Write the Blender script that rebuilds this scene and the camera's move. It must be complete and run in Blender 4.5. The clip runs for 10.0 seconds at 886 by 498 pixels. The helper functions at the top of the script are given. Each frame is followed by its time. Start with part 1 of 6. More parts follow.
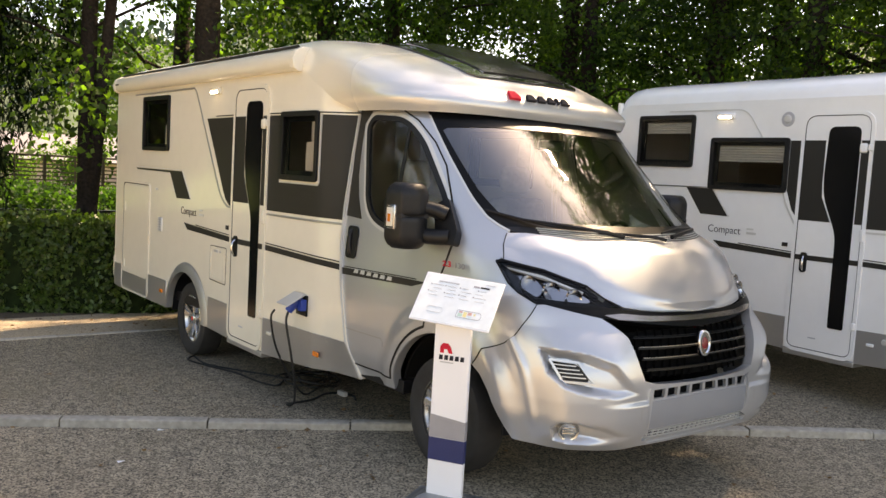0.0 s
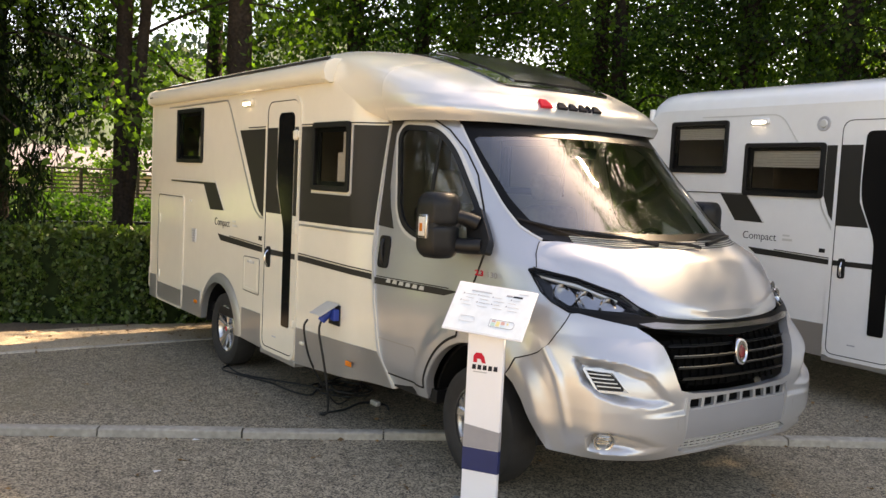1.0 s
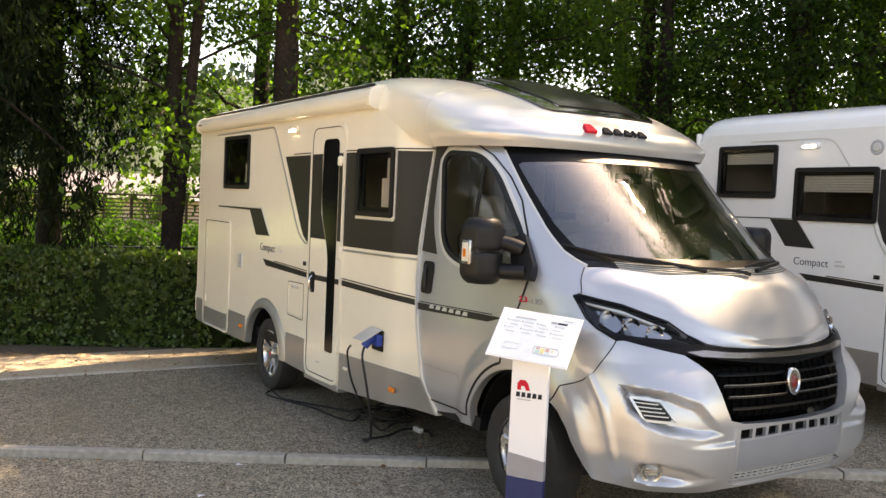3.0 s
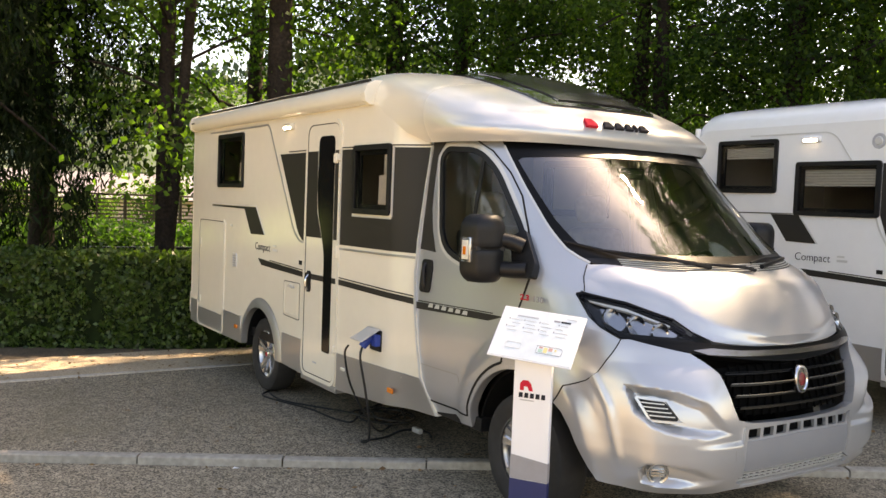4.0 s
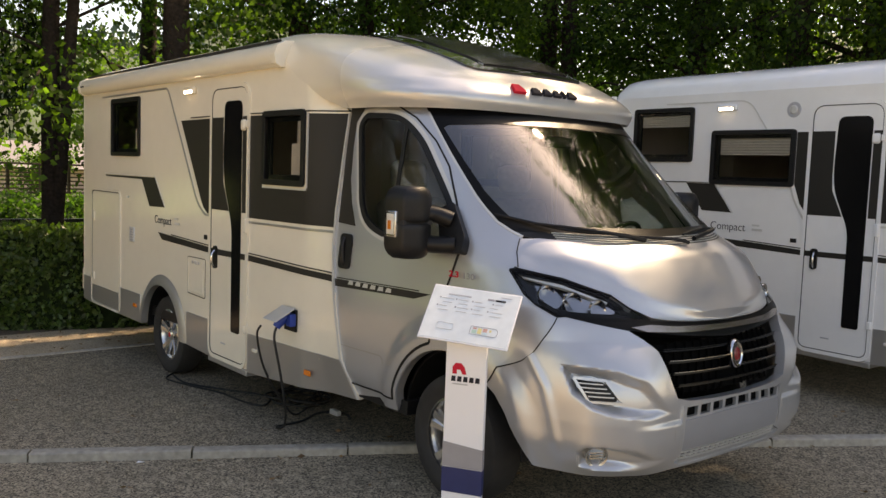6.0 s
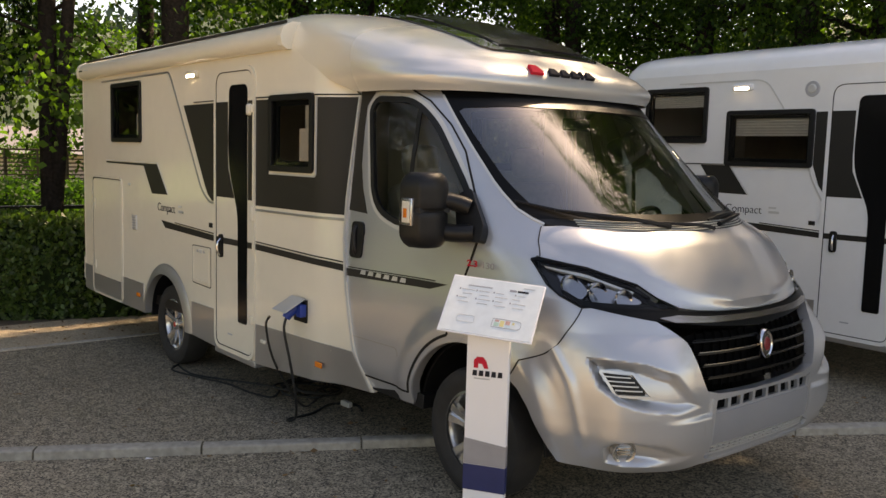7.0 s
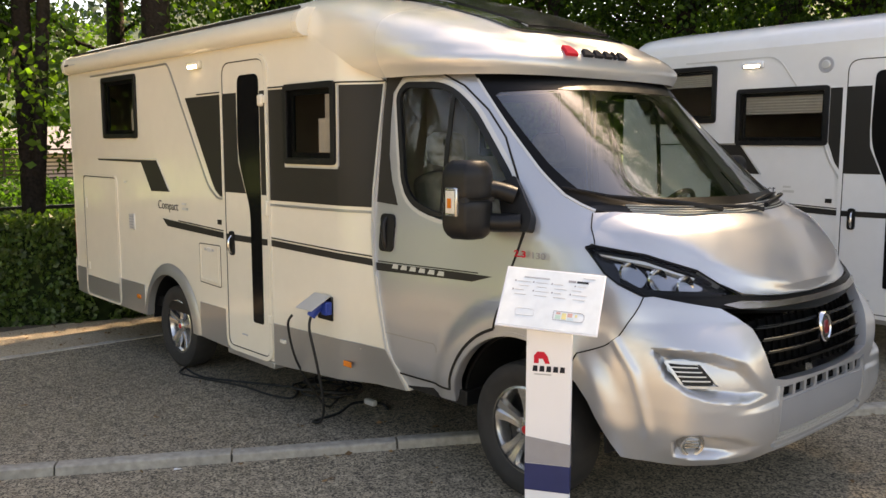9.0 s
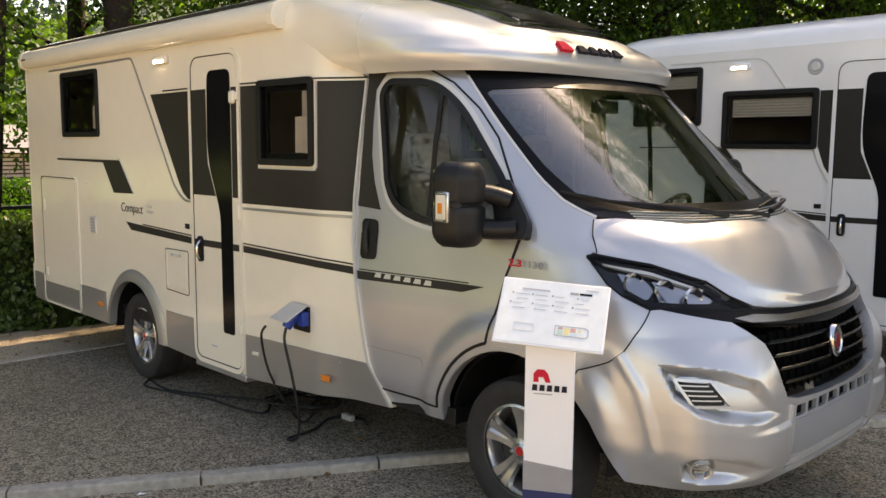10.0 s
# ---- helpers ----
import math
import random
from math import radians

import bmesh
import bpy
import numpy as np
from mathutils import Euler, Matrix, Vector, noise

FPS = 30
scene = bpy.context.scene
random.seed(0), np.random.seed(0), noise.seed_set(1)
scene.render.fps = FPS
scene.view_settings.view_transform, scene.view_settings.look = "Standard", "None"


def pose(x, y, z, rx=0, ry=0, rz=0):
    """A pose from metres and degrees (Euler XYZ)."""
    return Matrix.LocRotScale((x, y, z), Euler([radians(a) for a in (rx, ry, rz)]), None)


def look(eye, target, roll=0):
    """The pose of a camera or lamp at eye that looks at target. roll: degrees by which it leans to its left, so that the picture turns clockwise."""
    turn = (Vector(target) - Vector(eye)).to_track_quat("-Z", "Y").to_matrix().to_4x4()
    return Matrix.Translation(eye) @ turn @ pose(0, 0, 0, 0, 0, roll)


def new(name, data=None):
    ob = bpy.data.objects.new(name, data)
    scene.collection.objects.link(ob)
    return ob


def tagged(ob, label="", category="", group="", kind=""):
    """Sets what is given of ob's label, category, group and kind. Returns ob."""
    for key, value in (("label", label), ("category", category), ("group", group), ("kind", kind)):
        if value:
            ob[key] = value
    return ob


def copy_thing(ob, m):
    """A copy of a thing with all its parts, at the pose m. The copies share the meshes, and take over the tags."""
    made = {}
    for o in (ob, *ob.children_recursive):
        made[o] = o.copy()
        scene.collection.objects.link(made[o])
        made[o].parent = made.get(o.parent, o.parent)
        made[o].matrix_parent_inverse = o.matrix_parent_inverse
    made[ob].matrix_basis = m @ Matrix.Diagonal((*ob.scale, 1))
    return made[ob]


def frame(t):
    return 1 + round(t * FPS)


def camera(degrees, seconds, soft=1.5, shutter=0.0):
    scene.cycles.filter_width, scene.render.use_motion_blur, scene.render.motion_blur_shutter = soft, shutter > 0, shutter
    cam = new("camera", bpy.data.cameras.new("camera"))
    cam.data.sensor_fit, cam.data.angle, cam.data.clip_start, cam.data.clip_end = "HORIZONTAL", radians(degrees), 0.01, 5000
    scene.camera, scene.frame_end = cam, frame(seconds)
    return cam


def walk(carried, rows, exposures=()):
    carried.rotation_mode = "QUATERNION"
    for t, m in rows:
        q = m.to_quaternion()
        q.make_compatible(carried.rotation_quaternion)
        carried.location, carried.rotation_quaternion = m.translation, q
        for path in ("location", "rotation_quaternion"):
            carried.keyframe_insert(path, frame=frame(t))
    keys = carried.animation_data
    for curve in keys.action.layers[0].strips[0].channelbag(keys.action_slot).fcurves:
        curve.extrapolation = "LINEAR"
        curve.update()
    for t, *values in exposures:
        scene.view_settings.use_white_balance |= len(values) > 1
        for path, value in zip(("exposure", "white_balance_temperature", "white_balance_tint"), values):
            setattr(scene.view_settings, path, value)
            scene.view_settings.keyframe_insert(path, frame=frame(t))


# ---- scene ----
cam = camera(54.5, 10.0)
PATH = [
    (0, (3.748, -3.953, 1.7), (2.171, -2.735, 1.524), 3.3),
    (0.5, (3.735, -3.959, 1.697), (2.134, -2.772, 1.522), 3.3),
    (1, (3.737, -3.956, 1.703), (2.116, -2.795, 1.543), 2.7),
    (1.5, (3.736, -3.952, 1.711), (2.093, -2.818, 1.583), 2.3),
    (2, (3.743, -3.952, 1.712), (2.077, -2.85, 1.61), 2.3),
    (2.5, (3.739, -3.95, 1.707), (2.058, -2.871, 1.604), 2.7),
    (4, (3.62, -3.91, 1.696), (1.945, -2.823, 1.586), 2.2),
    (4.5, (3.547, -3.884, 1.692), (1.911, -2.741, 1.559), 2.2),
    (5, (3.46, -3.874, 1.707), (1.883, -2.652, 1.562), 2.0),
    (5.5, (3.39, -3.857, 1.704), (1.846, -2.597, 1.544), 2.1),
    (7, (3.118, -3.797, 1.723), (1.587, -2.529, 1.505), 1.6),
    (7.5, (3.033, -3.826, 1.729), (1.51, -2.552, 1.492), 1.1),
    (8, (2.904, -3.891, 1.725), (1.386, -2.61, 1.491), 0.4),
    (8.5, (2.805, -3.946, 1.721), (1.3, -2.649, 1.488), -0.1),
    (9, (2.736, -3.958, 1.713), (1.256, -2.635, 1.469), -0.0),
    (9.5, (2.618, -3.909, 1.704), (1.162, -2.56, 1.458), 0.6),
    (10, (2.453, -3.842, 1.706), (1.026, -2.461, 1.467), 0.4),
]
LIGHTS = [(0, 2.10), (1, 2.12), (2.5, 2.2), (4, 2.2), (5, 1.88), (5.7, 1.65), (6.8, 1.45), (7.5, 1.45), (8.2, 1.82), (9, 1.98), (9.5, 2.1), (10, 1.9)]
walk(cam, [(t, look(eye, target, roll)) for t, eye, target, roll in PATH], [(t, stops, 9300, 21) for t, stops in LIGHTS])

# ---- world, sun, exposure ----
SUN_AZ, SUN_EL = 99.0, 49.0
world = bpy.data.worlds.new("sky")
scene.world = world
world.use_nodes = True
wn = world.node_tree
sky = wn.nodes.new("ShaderNodeTexSky")
sky.sky_type, sky.sun_disc = "NISHITA", False
sky.sun_elevation, sky.sun_rotation = radians(SUN_EL), radians(90 - SUN_AZ)
wn.nodes["Background"].inputs["Strength"].default_value = 0.12
wn.links.new(sky.outputs["Color"], wn.nodes["Background"].inputs["Color"])
sun = new("sun", bpy.data.lights.new("sun", "SUN"))
sun.data.energy, sun.data.angle, sun.data.color = 5.0, radians(0.6), (1.0, 0.91, 0.74)
sun_way = Vector((math.cos(radians(SUN_AZ)) * math.cos(radians(SUN_EL)), math.sin(radians(SUN_AZ)) * math.cos(radians(SUN_EL)), math.sin(radians(SUN_EL))))
sun.matrix_world = look(sun_way * 40, (0, 0, 0))

# ---- materials ----
from mathutils import geometry
from functools import lru_cache


def material(name, colour, rough=0.5, metal=0.0, coat=0.0, grain=(), bump=(), spec=0.5, object_random=0.0, leafy=0.0, rough_var=0.0):
    """grain: (scale, amount) pairs of value variation in object space; bump: (scale, strength, distance)."""
    m = bpy.data.materials.new(name)
    m.use_nodes = True
    nt = m.node_tree
    N, L = nt.nodes, nt.links
    b = N["Principled BSDF"]
    b.inputs["Base Color"].default_value = (*colour, 1)
    b.inputs["Roughness"].default_value = rough
    b.inputs["Metallic"].default_value = metal
    b.inputs["Coat Weight"].default_value = coat
    b.inputs["Coat Roughness"].default_value = 0.04
    b.inputs["Specular IOR Level"].default_value = spec
    tc = N.new("ShaderNodeTexCoord")
    last = None
    for i, (scale, amount) in enumerate(grain):
        no = N.new("ShaderNodeTexNoise")
        no.inputs["Scale"].default_value, no.inputs["Detail"].default_value = scale, 5
        L.new(tc.outputs["Object"], no.inputs["Vector"])
        mr = N.new("ShaderNodeMapRange")
        mr.inputs["From Min"].default_value, mr.inputs["From Max"].default_value = 0.3, 0.7
        mr.inputs["To Min"].default_value, mr.inputs["To Max"].default_value = 1 - amount, 1 + amount
        L.new(no.outputs["Fac"], mr.inputs["Value"])
        if last is None:
            last = mr.outputs["Result"]
        else:
            mu = N.new("ShaderNodeMath")
            mu.operation = "MULTIPLY"
            L.new(last, mu.inputs[0]), L.new(mr.outputs["Result"], mu.inputs[1])
            last = mu.outputs[0]
        if rough_var and i == 0:
            rr = N.new("ShaderNodeMapRange")
            rr.inputs["From Min"].default_value, rr.inputs["From Max"].default_value = 0.3, 0.7
            rr.inputs["To Min"].default_value, rr.inputs["To Max"].default_value = rough - rough_var, rough + rough_var
            L.new(no.outputs["Fac"], rr.inputs["Value"]), L.new(rr.outputs["Result"], b.inputs["Roughness"])
    if object_random:
        oi = N.new("ShaderNodeObjectInfo")
        mr = N.new("ShaderNodeMapRange")
        mr.inputs["To Min"].default_value, mr.inputs["To Max"].default_value = 1 - object_random, 1 + object_random
        L.new(oi.outputs["Random"], mr.inputs["Value"])
        if last is None:
            last = mr.outputs["Result"]
        else:
            mu = N.new("ShaderNodeMath")
            mu.operation = "MULTIPLY"
            L.new(last, mu.inputs[0]), L.new(mr.outputs["Result"], mu.inputs[1])
            last = mu.outputs[0]
    if leafy:
        ge = N.new("ShaderNodeNewGeometry")
        mr = N.new("ShaderNodeMapRange")
        mr.inputs["To Min"].default_value, mr.inputs["To Max"].default_value = 0.55, 1.5
        L.new(ge.outputs["Random Per Island"], mr.inputs["Value"])
        last = mr.outputs["Result"]
    if last is not None:
        mx = N.new("ShaderNodeVectorMath")
        mx.operation = "SCALE"
        mx.inputs[0].default_value = colour
        L.new(last, mx.inputs["Scale"])
        L.new(mx.outputs[0], b.inputs["Base Color"])
        if leafy:
            tr = N.new("ShaderNodeBsdfTranslucent")
            tc2 = N.new("ShaderNodeVectorMath")
            tc2.operation = "MULTIPLY"
            tc2.inputs[1].default_value = (1.9, 2.3, 0.7)
            L.new(mx.outputs[0], tc2.inputs[0]), L.new(tc2.outputs[0], tr.inputs["Color"])
            ms = N.new("ShaderNodeMixShader")
            ms.inputs["Fac"].default_value = leafy
            L.new(b.outputs[0], ms.inputs[1]), L.new(tr.outputs[0], ms.inputs[2])
            L.new(ms.outputs[0], N["Material Output"].inputs["Surface"])
    if bump:
        scale, strength, dist = bump
        no = N.new("ShaderNodeTexNoise")
        no.inputs["Scale"].default_value, no.inputs["Detail"].default_value = scale, 6
        L.new(tc.outputs["Object"], no.inputs["Vector"])
        bp = N.new("ShaderNodeBump")
        bp.inputs["Strength"].default_value, bp.inputs["Distance"].default_value = strength, dist
        L.new(no.outputs["Fac"], bp.inputs["Height"]), L.new(bp.outputs[0], b.inputs["Normal"])
    return m


def glass(name, tint, gloss=0.02, ior=1.6):
    """A thin pane: tinted see-through with a Fresnel gloss."""
    m = bpy.data.materials.new(name)
    m.use_nodes = True
    N, L = m.node_tree.nodes, m.node_tree.links
    N.remove(N["Principled BSDF"])
    tr, gl, fr, ms = (N.new(k) for k in ("ShaderNodeBsdfTransparent", "ShaderNodeBsdfGlossy", "ShaderNodeFresnel", "ShaderNodeMixShader"))
    tr.inputs["Color"].default_value = (*tint, 1)
    gl.inputs["Roughness"].default_value = gloss
    fr.inputs["IOR"].default_value = ior
    L.new(fr.outputs[0], ms.inputs["Fac"]), L.new(tr.outputs[0], ms.inputs[1]), L.new(gl.outputs[0], ms.inputs[2])
    L.new(ms.outputs[0], N["Material Output"].inputs["Surface"])
    return m


def glowing(name, colour, strength):
    m = bpy.data.materials.new(name)
    m.use_nodes = True
    b = m.node_tree.nodes["Principled BSDF"]
    b.inputs["Base Color"].default_value = (*colour, 1)
    b.inputs["Emission Color"].default_value = (*colour, 1)
    b.inputs["Emission Strength"].default_value = strength
    return m


WHITE = material("white_gelcoat", (0.84, 0.775, 0.635), 0.22, coat=0.5, grain=((0.8, 0.03), (9, 0.015)), rough_var=0.04)
# same gelcoat made paler and cooler, to stand for light on the second van
WHITE_LIFTED = material("lifted_white_gelcoat", (0.86, 0.85, 0.83), 0.22, coat=0.5, grain=((0.8, 0.03), (9, 0.015)), rough_var=0.04)
SILVER = material("silver_metallic_paint", (0.50, 0.51, 0.525), 0.30, metal=0.58, coat=0.8, grain=((1.2, 0.03), (900, 0.08)))
SKIRT = material("silver_grey_skirt_paint", (0.40, 0.39, 0.37), 0.36, metal=0.55, coat=0.4, grain=((1.0, 0.05), (700, 0.08)))
CHARCOAL = material("charcoal_film", (0.030, 0.028, 0.024), 0.45, spec=0.2, grain=((2, 0.06),))
LINE = material("seam_rubber", (0.02, 0.018, 0.016), 0.7, spec=0.2)
PALE = material("pale_silver_line", (0.62, 0.61, 0.58), 0.35, metal=0.3)
BLACK = material("black_plastic", (0.010, 0.010, 0.0105), 0.42, spec=0.3, grain=((40, 0.15),), bump=(600, 0.15, 0.001))
PIANO = material("gloss_black_plastic", (0.008, 0.008, 0.009), 0.08, coat=1.0)
RUBBER = material("tyre_rubber", (0.022, 0.021, 0.02), 0.75, grain=((14, 0.2),), bump=(120, 0.2, 0.002))
ALLOY = material("bright_alloy", (0.62, 0.61, 0.59), 0.25, metal=0.9, grain=((20, 0.05),))
CHROME = material("chrome", (0.75, 0.75, 0.76), 0.08, metal=1.0)
PRIMER = material("grey_plate_panel", (0.30, 0.31, 0.33), 0.42, metal=0.3, grain=((3, 0.03),))
WINDSCREEN = glass("windscreen_glass", (0.72, 0.79, 0.74), 0.004, 2.5)
CABGLASS = glass("cab_side_glass", (0.78, 0.84, 0.80), 0.01, 1.5)
ACRYLIC = glass("smoked_acrylic", (0.66, 0.64, 0.61), 0.03, 1.35)
LENS = glass("clear_lens", (0.96, 0.97, 0.97), 0.01, 1.25)
DARKPANE = material("dark_roof_glass", (0.016, 0.015, 0.014), 0.16, spec=0.3, coat=0.1, grain=((6, 0.3),))
AMBER = material("amber_lens", (0.85, 0.22, 0.02), 0.2, coat=0.5)
EMBLEMRED = material("deep_red_enamel", (0.20, 0.015, 0.02), 0.25, coat=0.5)
REDLENS = material("red_lens", (0.6, 0.02, 0.02), 0.2, coat=0.5)
RED = material("red_print", (0.62, 0.03, 0.05), 0.8, spec=0.06)
INK = material("dark_print", (0.03, 0.03, 0.035), 0.85, spec=0.04)
GREYPRINT = material("grey_print", (0.42, 0.42, 0.43), 0.5)
NAVY = material("navy_print", (0.012, 0.022, 0.10), 0.5, grain=((15, 0.08),))
MIDGREY = material("mid_grey_print", (0.30, 0.29, 0.30), 0.5, grain=((15, 0.05),))
BLUE = material("blue_plug_plastic", (0.01, 0.05, 0.32), 0.45)
CABLE = material("black_cable", (0.012, 0.012, 0.012), 0.55)
LAMINATE = material("white_board", (0.82, 0.81, 0.82), 0.35, grain=((4, 0.02),))
SHEET = material("printed_sheet_under_clear_sleeve", (0.76, 0.79, 0.78), 0.12, coat=1.0, grain=((3, 0.03), (22, 0.05)))
STEEL = material("brushed_steel_plate", (0.36, 0.37, 0.37), 0.4, metal=0.8, grain=((8, 0.08),))
INTERIOR = material("warm_cabinet_laminate", (0.60, 0.55, 0.46), 0.5, grain=((5, 0.08),))
CREAM = material("cream_fabric_blind", (0.78, 0.74, 0.66), 0.85, grain=((30, 0.05),))
SEATCLOTH = material("beige_seat_fabric", (0.34, 0.31, 0.27), 0.9, grain=((30, 0.1),), bump=(200, 0.2, 0.002))
DASH = material("grey_dashboard_plastic", (0.46, 0.46, 0.43), 0.5, grain=((30, 0.08),), bump=(400, 0.2, 0.001))
LED = glowing("warm_led_lamp", (1.0, 0.92, 0.75), 6.0)


SATIN = material("satin_bronze_strip", (0.13, 0.115, 0.10), 0.22, metal=0.6, coat=0.6)
DARKCHROME = material("dark_satin_chrome", (0.34, 0.30, 0.27), 0.22, metal=0.9, grain=((12, 0.05),))
# flat black that paints shade into openings; the mesh bars share it
VOID = material("dark_hollow", (0.004, 0.004, 0.004), 0.95, spec=0.05)
GRILLE = material("satin_black_grille", (0.005, 0.005, 0.005), 0.3, spec=0.14)
DOORPANE = material("dark_door_glass", (0.008, 0.008, 0.008), 0.12, spec=0.10)
LAMPCHROME = material("lamp_reflector_chrome", (0.34, 0.34, 0.35), 0.22, metal=1.0)
LAMPBOWL = material("grey_lamp_bowl", (0.03, 0.03, 0.032), 0.22, metal=0.7)
# dark green core colour carries the shade between the hedge leaves
HEDGE_SHADE = material("shaded_hedge_heart", (0.012, 0.022, 0.007), 0.95, grain=((12, 0.4),), spec=0.1)


def reflection_fade():
    """White running to silver towards the cap's front, its changing reflections put into colour."""
    m = material("white_to_silver_reflection", (0.76, 0.73, 0.67), 0.30, metal=0.3, coat=0.6, grain=((1.2, 0.03), (900, 0.06)))
    N, L = m.node_tree.nodes, m.node_tree.links
    b = N["Principled BSDF"]
    tc = next(n for n in N if n.bl_idname == "ShaderNodeTexCoord")
    se = N.new("ShaderNodeSeparateXYZ")
    L.new(tc.outputs["Object"], se.inputs[0])
    for sock, lo, hi in ((b.inputs["Metallic"], 0.03, 0.5), (b.inputs["Roughness"], 0.24, 0.34)):
        mr = N.new("ShaderNodeMapRange")
        mr.inputs["From Min"].default_value, mr.inputs["From Max"].default_value = -1.45, -0.45
        mr.inputs["To Min"].default_value, mr.inputs["To Max"].default_value = lo, hi
        mr.interpolation_type = "SMOOTHSTEP"
        L.new(se.outputs["X"], mr.inputs["Value"]), L.new(mr.outputs["Result"], sock)
    tint = N.new("ShaderNodeMix")
    tint.data_type = "RGBA"
    tint.inputs["A"].default_value, tint.inputs["B"].default_value = (0.84, 0.775, 0.635, 1), (0.60, 0.60, 0.585, 1)
    L.new(mr.outputs["Result"], tint.inputs["Factor"])
    mr.inputs["To Min"].default_value, mr.inputs["To Max"].default_value = 0.0, 1.0
    rough = N.new("ShaderNodeMapRange")
    rough.inputs["To Min"].default_value, rough.inputs["To Max"].default_value = 0.24, 0.34
    L.new(mr.outputs["Result"], rough.inputs["Value"]), L.new(rough.outputs["Result"], b.inputs["Roughness"])
    L.new(tint.outputs["Result"], b.inputs["Base Color"])
    return m


CAPFADE = reflection_fade()


def asphalt():
    m = material("worn_asphalt", (0.182, 0.150, 0.106), 0.85, grain=((0.35, 0.16), (14, 0.25)), bump=(160, 0.6, 0.008))
    N, L = m.node_tree.nodes, m.node_tree.links
    b = N["Principled BSDF"]
    old = b.inputs["Base Color"].links[0].from_socket
    tc = next(n for n in N if n.bl_idname == "ShaderNodeTexCoord")
    vo = N.new("ShaderNodeTexVoronoi")
    vo.inputs["Scale"].default_value = 105
    L.new(tc.outputs["Object"], vo.inputs["Vector"])
    sx = N.new("ShaderNodeSeparateColor")
    L.new(vo.outputs["Color"], sx.inputs[0])
    mr = N.new("ShaderNodeMapRange")
    mr.inputs["To Min"].default_value, mr.inputs["To Max"].default_value = 0.15, 2.5
    L.new(sx.outputs[0], mr.inputs["Value"])
    sc = N.new("ShaderNodeVectorMath")
    sc.operation = "SCALE"
    L.new(old, sc.inputs[0]), L.new(mr.outputs[0], sc.inputs["Scale"])
    # moss and dust in broad soft patches
    no = N.new("ShaderNodeTexNoise")
    no.inputs["Scale"].default_value, no.inputs["Detail"].default_value = 0.9, 6
    L.new(tc.outputs["Object"], no.inputs["Vector"])
    m2 = N.new("ShaderNodeMapRange")
    m2.inputs["From Min"].default_value, m2.inputs["From Max"].default_value = 0.55, 0.75
    m2.inputs["To Max"].default_value = 0.5
    L.new(no.outputs["Fac"], m2.inputs["Value"])
    mix = N.new("ShaderNodeMix")
    mix.data_type = "RGBA"
    mix.inputs["B"].default_value = (0.16, 0.135, 0.075, 1)
    L.new(m2.outputs[0], mix.inputs["Factor"]), L.new(sc.outputs[0], mix.inputs["A"])
    L.new(mix.outputs["Result"], b.inputs["Base Color"])
    return m


ASPHALT = asphalt()
KERB = material("worn_concrete_kerb", (0.34, 0.31, 0.26), 0.9, grain=((1.5, 0.15), (25, 0.2)), bump=(90, 0.5, 0.006), object_random=0.12)
# gravel by the hedge; pale and warm so its unseen part bounces light
GRAVEL_BOUNCE = material("trodden_bounce_gravel", (0.44, 0.35, 0.245), 0.95, grain=((1.2, 0.2), (60, 0.35)), bump=(70, 0.7, 0.01))
DRY = material("dry_leaf", (0.20, 0.11, 0.05), 0.8, leafy=0.1)
RENDER_WALL = material("pinkish_render_wall", (0.55, 0.36, 0.31), 0.9, grain=((1, 0.1),))
ROOFSHEET = material("pale_sheet_roof", (0.15, 0.14, 0.15), 0.8, grain=((0.5, 0.08), (6, 0.05)))
HILL = material("wooded_hill", (0.055, 0.085, 0.05), 0.95, grain=((0.05, 0.4), (0.25, 0.5)))
# edging concrete made paler than the kerb to show sun on it
SUNLIT_STONE = material("sunlit_edging_stone", (0.44, 0.39, 0.32), 0.9, grain=((2, 0.15), (30, 0.2)), bump=(90, 0.5, 0.004), object_random=0.1)
SOIL = material("leaf_litter_soil", (0.10, 0.075, 0.05), 0.95, grain=((2, 0.3), (30, 0.35)), bump=(40, 0.8, 0.02))
GRASS = material("sunny_grass", (0.11, 0.17, 0.035), 0.9, grain=((0.3, 0.2), (9, 0.3)), bump=(30, 0.6, 0.03))
BARK = material("grey_brown_bark", (0.034, 0.027, 0.022), 0.95, spec=0.1, grain=((3, 0.25), (25, 0.3)), bump=(18, 0.9, 0.03))
# one foliage in two tones: shade in the darker, sun in the lighter
LEAF_SHADED = material("green_leaves", (0.022, 0.050, 0.014), 0.55, spec=0.2, leafy=0.5)
LEAF_SUNLIT = material("sunlit_green_leaves", (0.046, 0.088, 0.019), 0.55, spec=0.2, leafy=0.55)
NEEDLE = material("dark_fir_needles", (0.012, 0.021, 0.009), 0.7, spec=0.1, leafy=0.22)
HEDGELEAF = material("hedge_leaves", (0.055, 0.10, 0.022), 0.45, leafy=0.3)
FENCEWOOD = material("weathered_fence_wood", (0.075, 0.052, 0.034), 0.85, grain=((4, 0.25),), object_random=0.15)

